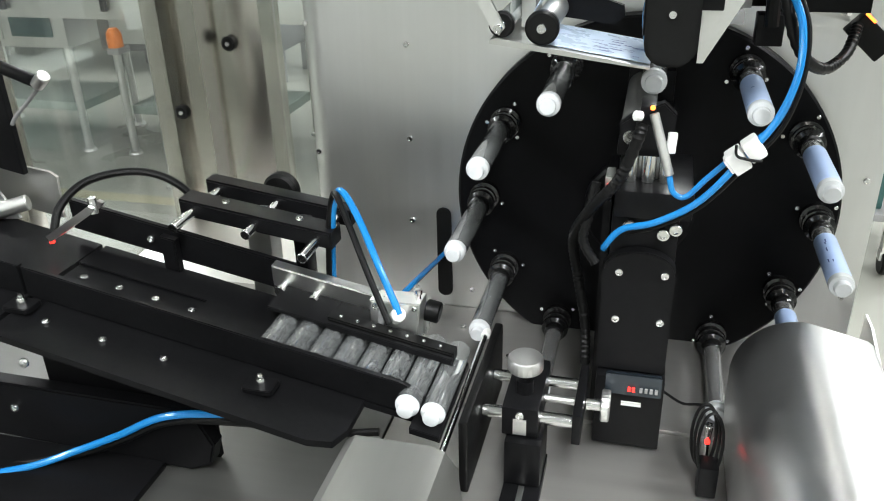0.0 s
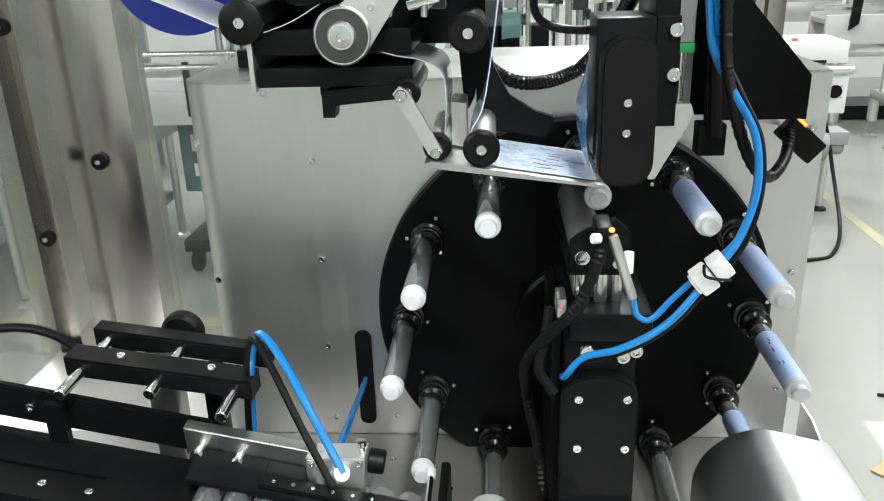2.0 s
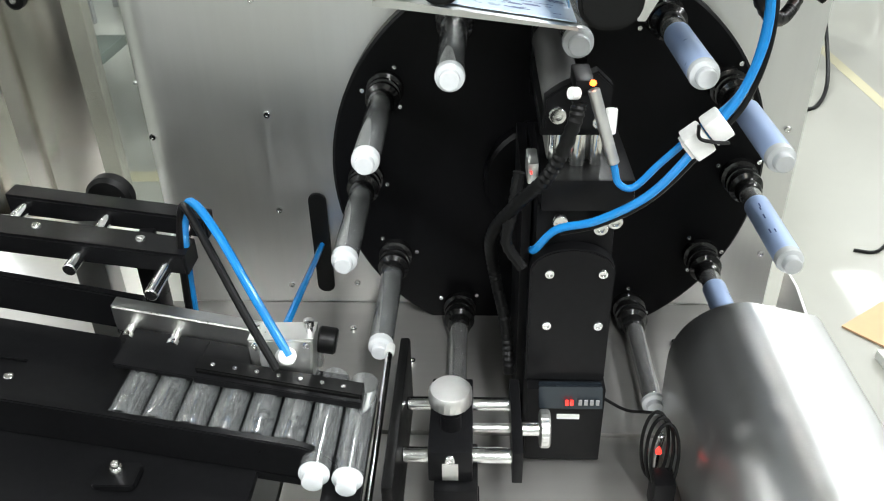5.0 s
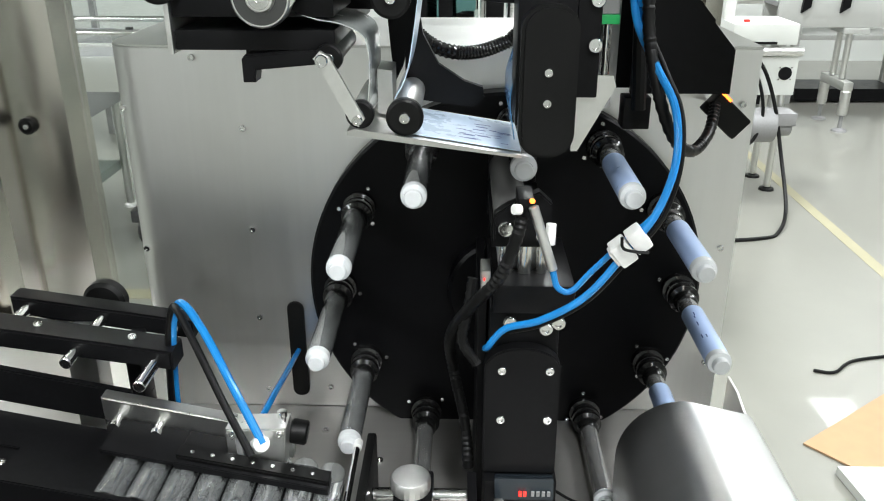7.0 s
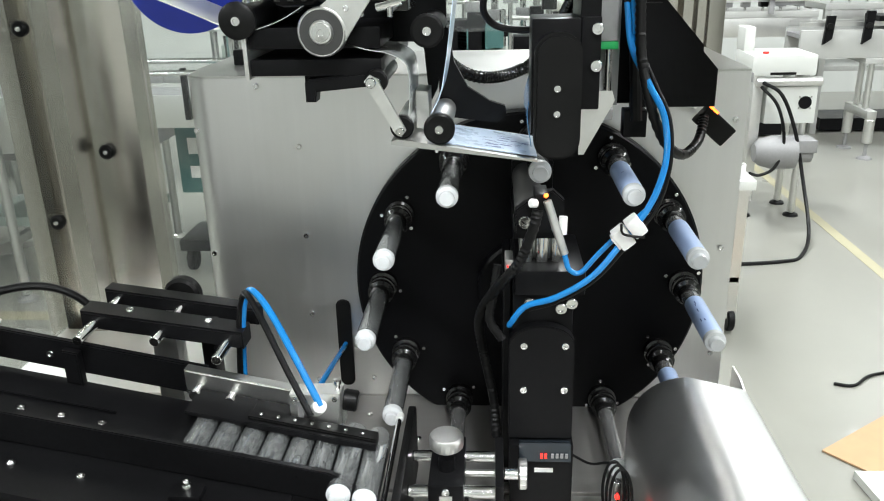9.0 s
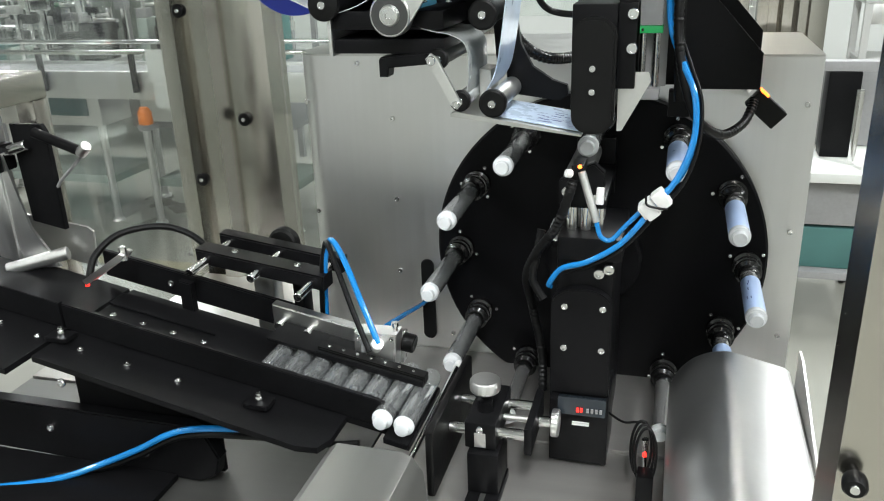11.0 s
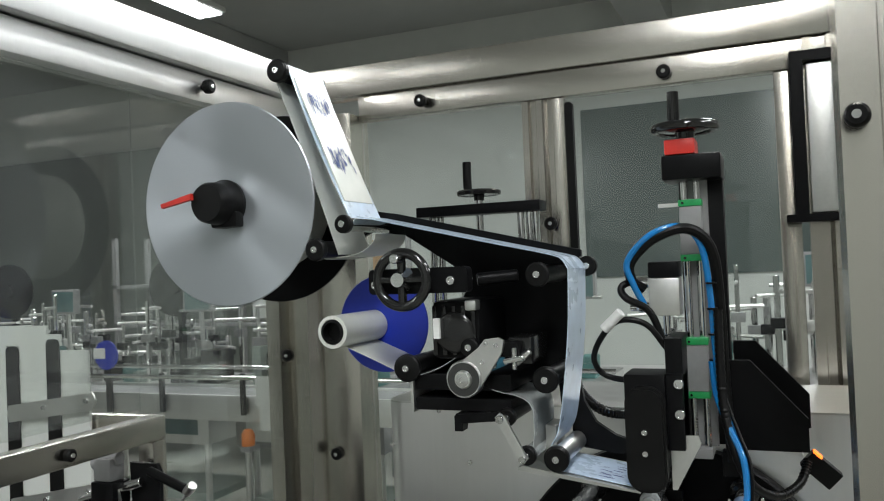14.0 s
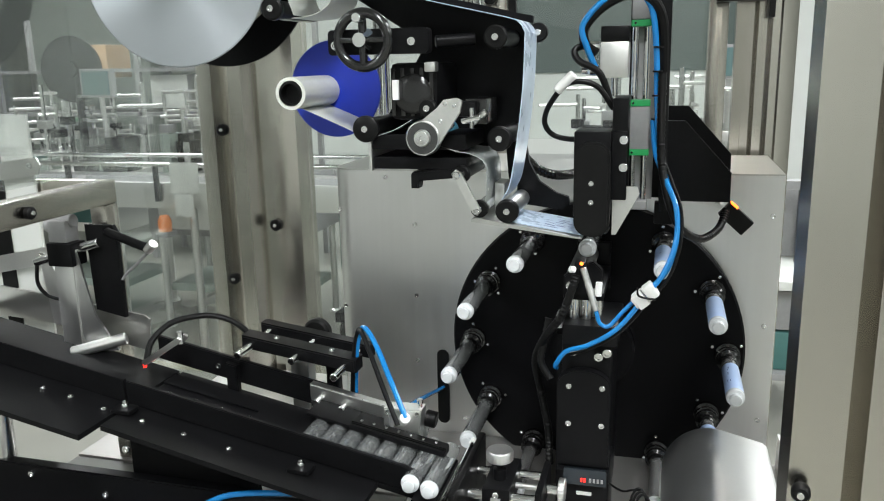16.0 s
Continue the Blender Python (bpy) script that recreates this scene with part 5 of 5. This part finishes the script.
# ---- the hall behind ----
def conveyor(x0, x1, y, z, label, legs=3, w=0.35):
    """A belt conveyor along x with side rails, posts and levelling feet."""
    t = thing("conveyor", ((x0 + x1) / 2, y, 0), label, "conveyor", "conveyors in the hall")
    part("side_rail", box(x0, x1, y, y + 0.02, z - 0.14, z, 0.004), ALU, t)
    part("side_rail", box(x0, x1, y + w, y + w + 0.02, z - 0.14, z, 0.004), ALU, t)
    part("belt", box(x0, x1, y + 0.022, y + w - 0.002, z - 0.04, z - 0.015), GREY, t)
    part("guide_rail", rod((x0, y - 0.03, z + 0.10), (x1, y - 0.03, z + 0.10), 0.012, 12), CHROME, t)
    part("guide_rail", rod((x0, y + w + 0.04, z + 0.10), (x1, y + w + 0.04, z + 0.10), 0.012, 12), CHROME, t)
    n = max(2, int((x1 - x0) / 0.5))
    for i in range(n):
        x = x0 + (i + 0.5) * (x1 - x0) / n
        part("guide_post", box(x - 0.012, x + 0.012, y - 0.03, y - 0.006, z - 0.1, z + 0.12, 0.003), RUBBER, t)
    for i in range(legs):
        x = x0 + 0.3 + i * (x1 - x0 - 0.6) / max(1, legs - 1)
        for yy in (y + 0.03, y + w - 0.03):
            lg = part("leg", rod((x, yy, 0.03), (x, yy, z - 0.14), 0.022, 14), ALU, t)
            part("foot", lathe((x, yy, 0), (0, 0, 1), [(0.05, 0), (0.045, 0.012), (0.012, 0.02), (0.012, 0.05)], 14), GREY, lg)
        part("brace", box(x - 0.02, x + 0.02, y + 0.02, y + w, 0.28, 0.32, 0.004), ALU, t)
    return t


def labeller(x, y, z, label, turn=1, disc=True, col=ALU):
    """A labelling machine far off: cabinet, upright posts, cross arms, reel and screen."""
    t = thing("packing_machine", (x, y, 0), label, "machine", "machines in the hall")
    rnd = random.Random(int(x * 100) + int(y * 10))
    part("cabinet", box(x - 0.5, x + 0.5, y - 0.3, y + 0.3, z - 0.36, z, 0.01), rnd.choice((SAGE, ALU, GREY)), t)
    part("door", box(x - 0.42, x + 0.1, y - 0.308, y - 0.301, z - 0.32, z - 0.08, 0.003), ALU, t)
    part("vent", box(x + 0.16, x + 0.42, y - 0.306, y - 0.301, z - 0.30, z - 0.12), TEAL, t)
    part("lower_tray", box(x - 0.44, x + 0.44, y - 0.22, y + 0.22, 0.22, 0.27, 0.004), rnd.choice((GREY, SAGE)), t)
    for sx in (-0.45, 0.45):
        for sy in (-0.25, 0.25):
            part("foot", lathe((x + sx, y + sy, 0), (0, 0, 1), [(0.04, 0), (0.035, 0.012), (0.022, 0.02), (0.022, z - 0.361)], 10), ALU, t)
    for i in range(24):
        px, py = x + rnd.uniform(-0.45, 0.45), y + rnd.uniform(-0.25, 0.25)
        h = rnd.uniform(0.2, 0.6)
        p = part("post", rod((px, py, z), (px, py, z + h), rnd.choice((0.012, 0.016, 0.02)), 10), CHROME, t)
        part("clamp_block", box(px - 0.035, px + 0.035, py - 0.03, py + 0.03, z + h * 0.5, z + h * 0.5 + 0.05, 0.004), rnd.choice((BLACK, BLACK, ALU, GREY)), p)
        part("cross_arm", rod((px, py, z + h * 0.85), (px + rnd.uniform(-0.3, 0.3), py - 0.1, z + h * 0.85), 0.010, 8), ALU, t)
    for i in range(8):
        px = x + rnd.uniform(-0.45, 0.38)
        part("unit", box(px, px + rnd.uniform(0.06, 0.16), y - 0.2, y - 0.05, z, z + rnd.uniform(0.06, 0.25), 0.006), rnd.choice((BLACK, BLACK, SAGE, ALU, TEAL)), t)
    part("bed", box(x - 0.6, x + 0.6, y - 0.36, y - 0.20, z - 0.04, z - 0.002, 0.004), ALU, t)
    if disc:
        part("reel", lathe((x - 0.25 * turn, y - 0.1, z + 0.62), (0.15, -1, 0), [(0, 0), (0.2, 0), (0.2, 0.01), (0.05, 0.012), (0.05, 0.05), (0, 0.05)], 40, close=False), BLACK, t, "black reel disc")
        part("reel_post", box(x - 0.27 * turn, x - 0.23 * turn, y - 0.08, y - 0.04, z, z + 0.64, 0.004), BLACK, t)
    sc = part("screen_case", box(x + 0.22, x + 0.44, y - 0.16, y - 0.11, z + 0.45, z + 0.62, 0.006), GREY, t)
    part("screen", box(x + 0.235, x + 0.425, y - 0.163, y - 0.1605, z + 0.465, z + 0.605), material("screen_glass", (0.10, 0.17, 0.17), 0.2, 0.0, 0.1, 10), sc, "pale grey screen")
    part("screen_arm", rod((x + 0.33, y - 0.1, z), (x + 0.33, y - 0.12, z + 0.46), 0.016, 10), ALU, t)
    return t


conveyor(-5.5, -0.55, 3.35, 0.97, "long steel belt conveyor across the hall", 4)
labeller(-3.55, 4.05, 0.95, "grey packing machine with steel posts and black reel", -0.5)
labeller(-2.35, 4.05, 0.95, "white packing machine with steel posts and a screen", -1, False)
labeller(-1.2, 4.5, 0.95, "steel packing machine with posts and clamps", 1, False)
labeller(0.1, 4.2, 1.0, "steel packing machine with posts and clamps", -1, False)
labeller(-4.75, 4.1, 0.95, "steel packing machine with clamps and black reel")


def outfeed(x0, x1, y, z0, z1):
    """A conveyor with tall pale side panels on an H-shaped stand, its clamps and heads on top."""
    t = thing("conveyor", ((x0 + x1) / 2, y, 0), "pale steel conveyor with deep side panels on an H-shaped stand", "conveyor", "conveyors in the hall")
    for yy in (y, y + 0.30):
        part("side_panel", box(x0, x1, yy, yy + 0.03, z0, z1, 0.006), PALE, t)
    part("belt", box(x0, x1, y + 0.031, y + 0.299, z1 - 0.06, z1 - 0.03), GREY, t)
    for x in (x0 + 0.56, x0 + 2.3):
        part("top_plate", box(x - 0.09, x + 0.09, y - 0.02, y + 0.34, z0 - 0.04, z0 - 0.001, 0.004), PALE, t)
        for dy in (0.08, 0.24):
            part("column", rod((x, y + dy, 0.36), (x, y + dy, z0 - 0.041), 0.022, 16), ALU, t)
        part("cross_bar", box(x - 0.035, x + 0.035, y - 0.05, y + 0.36, 0.295, 0.359, 0.006), ALU, t)
        for dy in (-0.03, 0.34):
            lg = part("leg", rod((x, y + dy, 0.12), (x, y + dy, 0.2945), 0.036, 16), ALU, t)
            part("foot", lathe((x, y + dy, 0), (0, 0, 1), [(0.055, 0), (0.05, 0.014), (0.014, 0.026), (0.014, 0.119)], 16), GREY, lg)
    for x, h in ((x0 + 0.18, 0.10), (x0 + 0.45, 0.13), (x0 + 0.95, 0.10), (x0 + 1.4, 0.12), (x0 + 2.0, 0.1)):
        c = part("rail_clamp", prism([(x - 0.03, z1 - 0.10), (x + 0.03, z1 - 0.06), (x + 0.04, z1 + h), (x - 0.02, z1 + h)], "y", y - 0.03, y - 0.001, 0.002), BLACK, t)
        part("clamp_knob", rod((x, y - 0.05, z1 + 0.03), (x, y - 0.031, z1 + 0.03), 0.022, 14), RUBBER, c)
    for yy in (y + 0.05, y + 0.25):
        part("guide_rail", box(x0, x1, yy, yy + 0.015, z1 + 0.02, z1 + 0.05), ALU, t)
    hd2 = part("printer", box(x0 + 0.68, x0 + 0.95, y + 0.06, y + 0.28, z1 + 0.09, z1 + 0.34, 0.01), GREY, t, "dark grey printer head")
    part("printer_base", box(x0 + 0.55, x0 + 1.1, y + 0.04, y + 0.3, z1 + 0.051, z1 + 0.089, 0.004), BLACK, hd2)
    for i in range(4):
        part("printer_dial", rod((x0 + 0.72 + 0.06 * i, y + 0.045, z1 + 0.17), (x0 + 0.72 + 0.06 * i, y + 0.059, z1 + 0.17), 0.02, 14), (ALU, BLACK, ALU, GREEN)[i], hd2)
    return t


outfeed(2.13, 5.4, 6.05, 0.735, 0.935)
for x0, y0, z1 in ((1.45, 6.75, 1.02), (2.6, 6.9, 1.06), (3.8, 6.9, 1.02)):
    t = thing("filling_table", (x0 + 0.5, y0 + 0.25, 0), "white steel table frame with rails and black clamps", "table", "white tables in the hall")
    part("top", box(x0, x0 + 1.05, y0, y0 + 0.5, z1 - 0.05, z1, 0.005), PALE, t)
    part("shelf", box(x0 + 0.02, x0 + 1.03, y0 + 0.02, y0 + 0.48, 0.52, 0.56, 0.004), PALE, t)
    part("apron", box(x0 + 0.05, x0 + 1.0, y0 + 0.01, y0 + 0.03, z1 - 0.20, z1 - 0.051, 0.003), ALU, t)
    for sx in (0.03, 1.02):
        for sy in (0.03, 0.47):
            part("leg", box(x0 + sx - 0.025, x0 + sx + 0.025, y0 + sy - 0.025, y0 + sy + 0.025, 0.0, z1 - 0.051), PALE, t)
    part("plinth", box(x0 + 0.1, x0 + 0.95, y0 + 0.05, y0 + 0.45, 0.02, 0.12), BLACK, t)
    rb = random.Random(int(x0 * 10))
    for i in range(7):
        px = x0 + 0.08 + 0.14 * i
        p = part("post", rod((px, y0 + 0.1, z1), (px, y0 + 0.1, z1 + rb.uniform(0.08, 0.24)), 0.012, 10), CHROME, t)
        part("clamp", box(px - 0.03, px + 0.03, y0 + 0.06, y0 + 0.14, z1 + 0.03, z1 + 0.07, 0.004), rb.choice((BLACK, GREY, BLACK)), p)
    part("rail", box(x0, x0 + 1.05, y0 + 0.03, y0 + 0.05, z1 + 0.07, z1 + 0.10), ALU, t)
fb = thing("film_reel", (2.15, 6.85, 1.02), "bright blue reel disc above the far conveyor", "reel")
part("disc", lathe((2.12, 6.72, 1.22), (0, -1, 0), [(0, 0), (0.11, 0), (0.11, 0.02), (0.03, 0.022), (0.03, 0.06), (0, 0.06)], 36, close=False), BLUEDISC, fb)
part("post", box(2.10, 2.14, 6.721, 6.745, 1.0, 1.24), GREY, fb)
part("motor", box(2.24, 2.42, 6.78, 6.95, 1.10, 1.28, 0.01), BLACK, fb)
part("motor_bracket", box(2.12, 2.34, 6.80, 6.84, 1.0605, 1.0995), GREY, fb)

bx = thing("control_box", (-1.45, 3.9, 0), "dark teal control box on a low wheeled stand", "control box")
part("case", box(-1.62, -1.36, 3.75, 4.0, 0.42, 0.80, 0.01), TEAL, bx)
part("label_plate", box(-1.56, -1.46, 3.745, 3.7495, 0.62, 0.70), WHITEP, bx)
part("label_plate", box(-1.56, -1.46, 3.745, 3.7495, 0.50, 0.56), WHITEP, bx)
part("stand", box(-1.66, -1.32, 3.72, 4.03, 0.12, 0.18, 0.006), BLACK, bx)
part("stem", box(-1.52, -1.44, 3.84, 3.92, 0.181, 0.419), ALU, bx)
for x in (-1.62, -1.36):
    part("wheel", rod((x - 0.02, 3.78, 0.06), (x + 0.02, 3.78, 0.06), 0.06, 16), RUBBER, bx)
for x, y, z0, c in ((-3.75, 5.6, 1.25, PAINTW), (-3.35, 5.6, 1.25, PAINTW), (-4.4, 5.5, 1.5, CARD), (-3.0, 5.7, 1.6, CARD)):
    single("carton", box(x - 0.17, x + 0.17, y - 0.15, y + 0.15, z0, z0 + 0.26, 0.004), c, "cardboard carton on the storage shelf" if c is CARD else "white plastic canister on the storage shelf", "carton", "cartons on the shelf")
sh = thing("storage_shelf", (-3.8, 5.6, 0), "steel storage shelf with cartons", "shelf")
for z in (0.6, 1.22, 1.57):
    part("board", box(-5.4, -2.6, 5.4, 5.85, z - 0.03, z - 0.001), GREY, sh)
for x in (-5.38, -4.0, -2.62):
    for y in (5.42, 5.83):
        part("post", box(x - 0.02, x + 0.02, y - 0.02, y + 0.02, 0, 2.0), GREY, sh)
bd = thing("blue_reel", (-3.42, 3.34, 0.95), "small blue reel disc on a black stand", "reel")
part("disc", lathe((-3.42, 3.33, 1.19), (0, -1, 0), [(0, 0), (0.085, 0), (0.085, 0.01), (0, 0.012)], 32, close=False), BLUEDISC, bd)
part("tag", box(-3.50, -3.42, 3.312, 3.317, 1.17, 1.23), WHITEP, bd, "white paper tag")
part("stand", box(-3.44, -3.40, 3.335, 3.349, 0.86, 1.21), BLACK, bd)
ol = thing("signal_lamp", (-2.42, 3.4, 0.9), "orange signal lamp on the conveyor", "lamp")
part("dome", lathe((-2.42, 3.29, 0.72), (0, 0, 1), [(0.035, 0), (0.035, 0.06), (0.02, 0.085), (0, 0.088)], 20), ORANGE, ol)
part("holder", box(-2.45, -2.39, 3.26, 3.349, 0.69, 0.7195), GREY, ol)
for x0, x1, z0, z1 in ((-2.37, -2.20, 0.925, 1.085), (-2.35, -2.245, 0.80, 0.915), (-1.86, -1.78, 0.87, 0.99)):
    single("notice_sheet", box(x0, x1, 3.300, 3.303, z0, z1), PAINTW, "white paper notice sheet fixed to the conveyor guide", "paper", "notice sheets")
ob = thing("work_cart", (0.95, 3.3, 0), "white work cart with castors and grey drawers", "cart")
part("top", box(0.42, 0.96, 3.05, 3.65, 0.62, 0.66, 0.006), PAINTW, ob)
part("back_unit", box(0.50, 1.02, 3.5, 3.64, 0.6605, 0.98, 0.01), GREY, ob)
part("shelf", box(0.44, 0.94, 3.07, 3.63, 0.22, 0.25, 0.004), GREY, ob)
part("drawer", box(0.52, 0.88, 3.12, 3.6, 0.251, 0.42, 0.008), TEAL, ob)
part("drawer", box(0.52, 0.88, 3.12, 3.6, 0.43, 0.60, 0.008), GREY, ob)
for x in (0.46, 0.92):
    for y in (3.09, 3.61):
        part("leg", box(x - 0.02, x + 0.02, y - 0.02, y + 0.02, 0.10, 0.619), ALU, ob)
        c = part("castor", rod((x - 0.015, y, 0.05), (x + 0.015, y, 0.05), 0.05, 18), RUBBER, ob)
        part("fork", box(x - 0.024, x + 0.024, y - 0.02, y + 0.02, 0.06, 0.0995, 0.003), ALU, c)
bt = thing("cart_press", (0.85, 3.3, 0.66), "small black press with steel post on the work cart", "press")
part("column", box(0.70, 0.82, 3.30, 3.40, 0.66, 1.0, 0.006), BLACK, bt)
part("post", rod((0.80, 3.2, 0.66), (0.80, 3.2, 0.95), 0.014), CHROME, bt)
part("cup", lathe((0.88, 3.12, 0.66), (0, 0, 1), [(0.05, 0), (0.05, 0.05), (0.045, 0.05), (0.045, 0.01), (0, 0.01)], 20), WHITEP, bt)
part("arm", box(0.60, 0.98, 3.30, 3.36, 1.001, 1.04, 0.004), GREY, bt)
wb2 = thing("coding_unit", (1.55, 4.75, 0), "white coding unit with a round fan and grey motor on legs", "machine")
part("hood", box(1.37, 1.72, 4.60, 4.95, 0.835, 0.945, 0.006), PAINTW, wb2)
part("slit", box(1.47, 1.61, 4.596, 4.5995, 0.838, 0.852), RUBBER, wb2)
part("back_post", box(1.37, 1.43, 4.80, 4.95, 0.9455, 1.08, 0.006), PAINTW, wb2)
part("button", rod((1.46, 4.68, 0.9455), (1.46, 4.68, 0.958), 0.018, 14), RED, wb2, "red push button")
part("bar", rod((1.40, 4.61, 0.800), (1.76, 4.61, 0.800), 0.026, 16), ALU, wb2)
part("case", box(1.47, 1.75, 4.62, 4.95, 0.56, 0.77, 0.006), PAINTW, wb2)
fan = part("fan_guard", lathe((1.685, 4.6195, 0.68), (0, -1, 0), [(0.036, 0), (0.036, 0.006), (0.028, 0.008), (0, 0.008)], 24), BLACK, wb2, "round black fan")
for q in range(4):
    bolt(fan, (1.685 + 0.045 * math.cos(radians(45 + 90 * q)), 4.619, 0.68 + 0.045 * math.sin(radians(45 + 90 * q))), r=0.005)
part("frame", box(1.39, 1.45, 4.62, 4.95, 0.10, 0.834, 0.006), ALU, wb2)
part("motor", lathe((1.40, 4.52, 0.42), (1, 0, 0), [(0.05, 0), (0.075, 0.03), (0.095, 0.10), (0.095, 0.22), (0.06, 0.225), (0.06, 0.31), (0.05, 0.315)], 28), GREY, wb2, "grey cast motor")
part("motor_box", box(1.62, 1.72, 4.44, 4.60, 0.43, 0.50, 0.006), GREY, wb2)
for x in (1.42, 1.70):
    for y in (4.66, 4.91):
        part("leg", rod((x, y, 0.02), (x, y, 0.56), 0.02, 14), ALU, wb2)
        part("foot", lathe((x, y, 0), (0, 0, 1), [(0.045, 0), (0.04, 0.012), (0.012, 0.02)], 14), RUBBER, wb2)
pw = thing("power_cable", (1.5, 4.2, 0), "black power cable hanging in curves from the coding unit", "cable")
part("cable", sweep([(1.43, 4.58, 0.80), (1.52, 4.52, 0.74), (1.60, 4.48, 0.55), (1.645, 4.40, 0.30), (1.62, 4.15, 0.07), (1.52, 3.95, 0.008), (1.40, 3.87, 0.008), (1.10, 3.82, 0.008)], 0.010), RUBBER, pw)
part("cable", sweep([(1.42, 4.57, 0.78), (1.50, 4.50, 0.68), (1.54, 4.46, 0.50), (1.50, 4.43, 0.36), (1.42, 4.43, 0.31), (1.36, 4.44, 0.32)], 0.009), RUBBER, pw)
part("cable_tail", sweep([(1.55, 2.75, 0.006), (1.35, 2.70, 0.006), (1.25, 2.62, 0.006), (1.18, 2.63, 0.006)], 0.006), RUBBER, pw)
single("cardboard_sheet", prism([(0.98, 2.20), (1.38, 2.50), (1.75, 2.2), (1.2, 1.95)], "z", 0.002, 0.008), CARD, "flat brown cardboard sheet on the floor", "cardboard")
single("paper_pad", prism([(1.02, 2.06), (1.18, 2.06), (1.18, 1.85), (1.05, 1.80)], "z", 0.002, 0.03), PAINTW, "thick white paper pad on the floor", "paper")
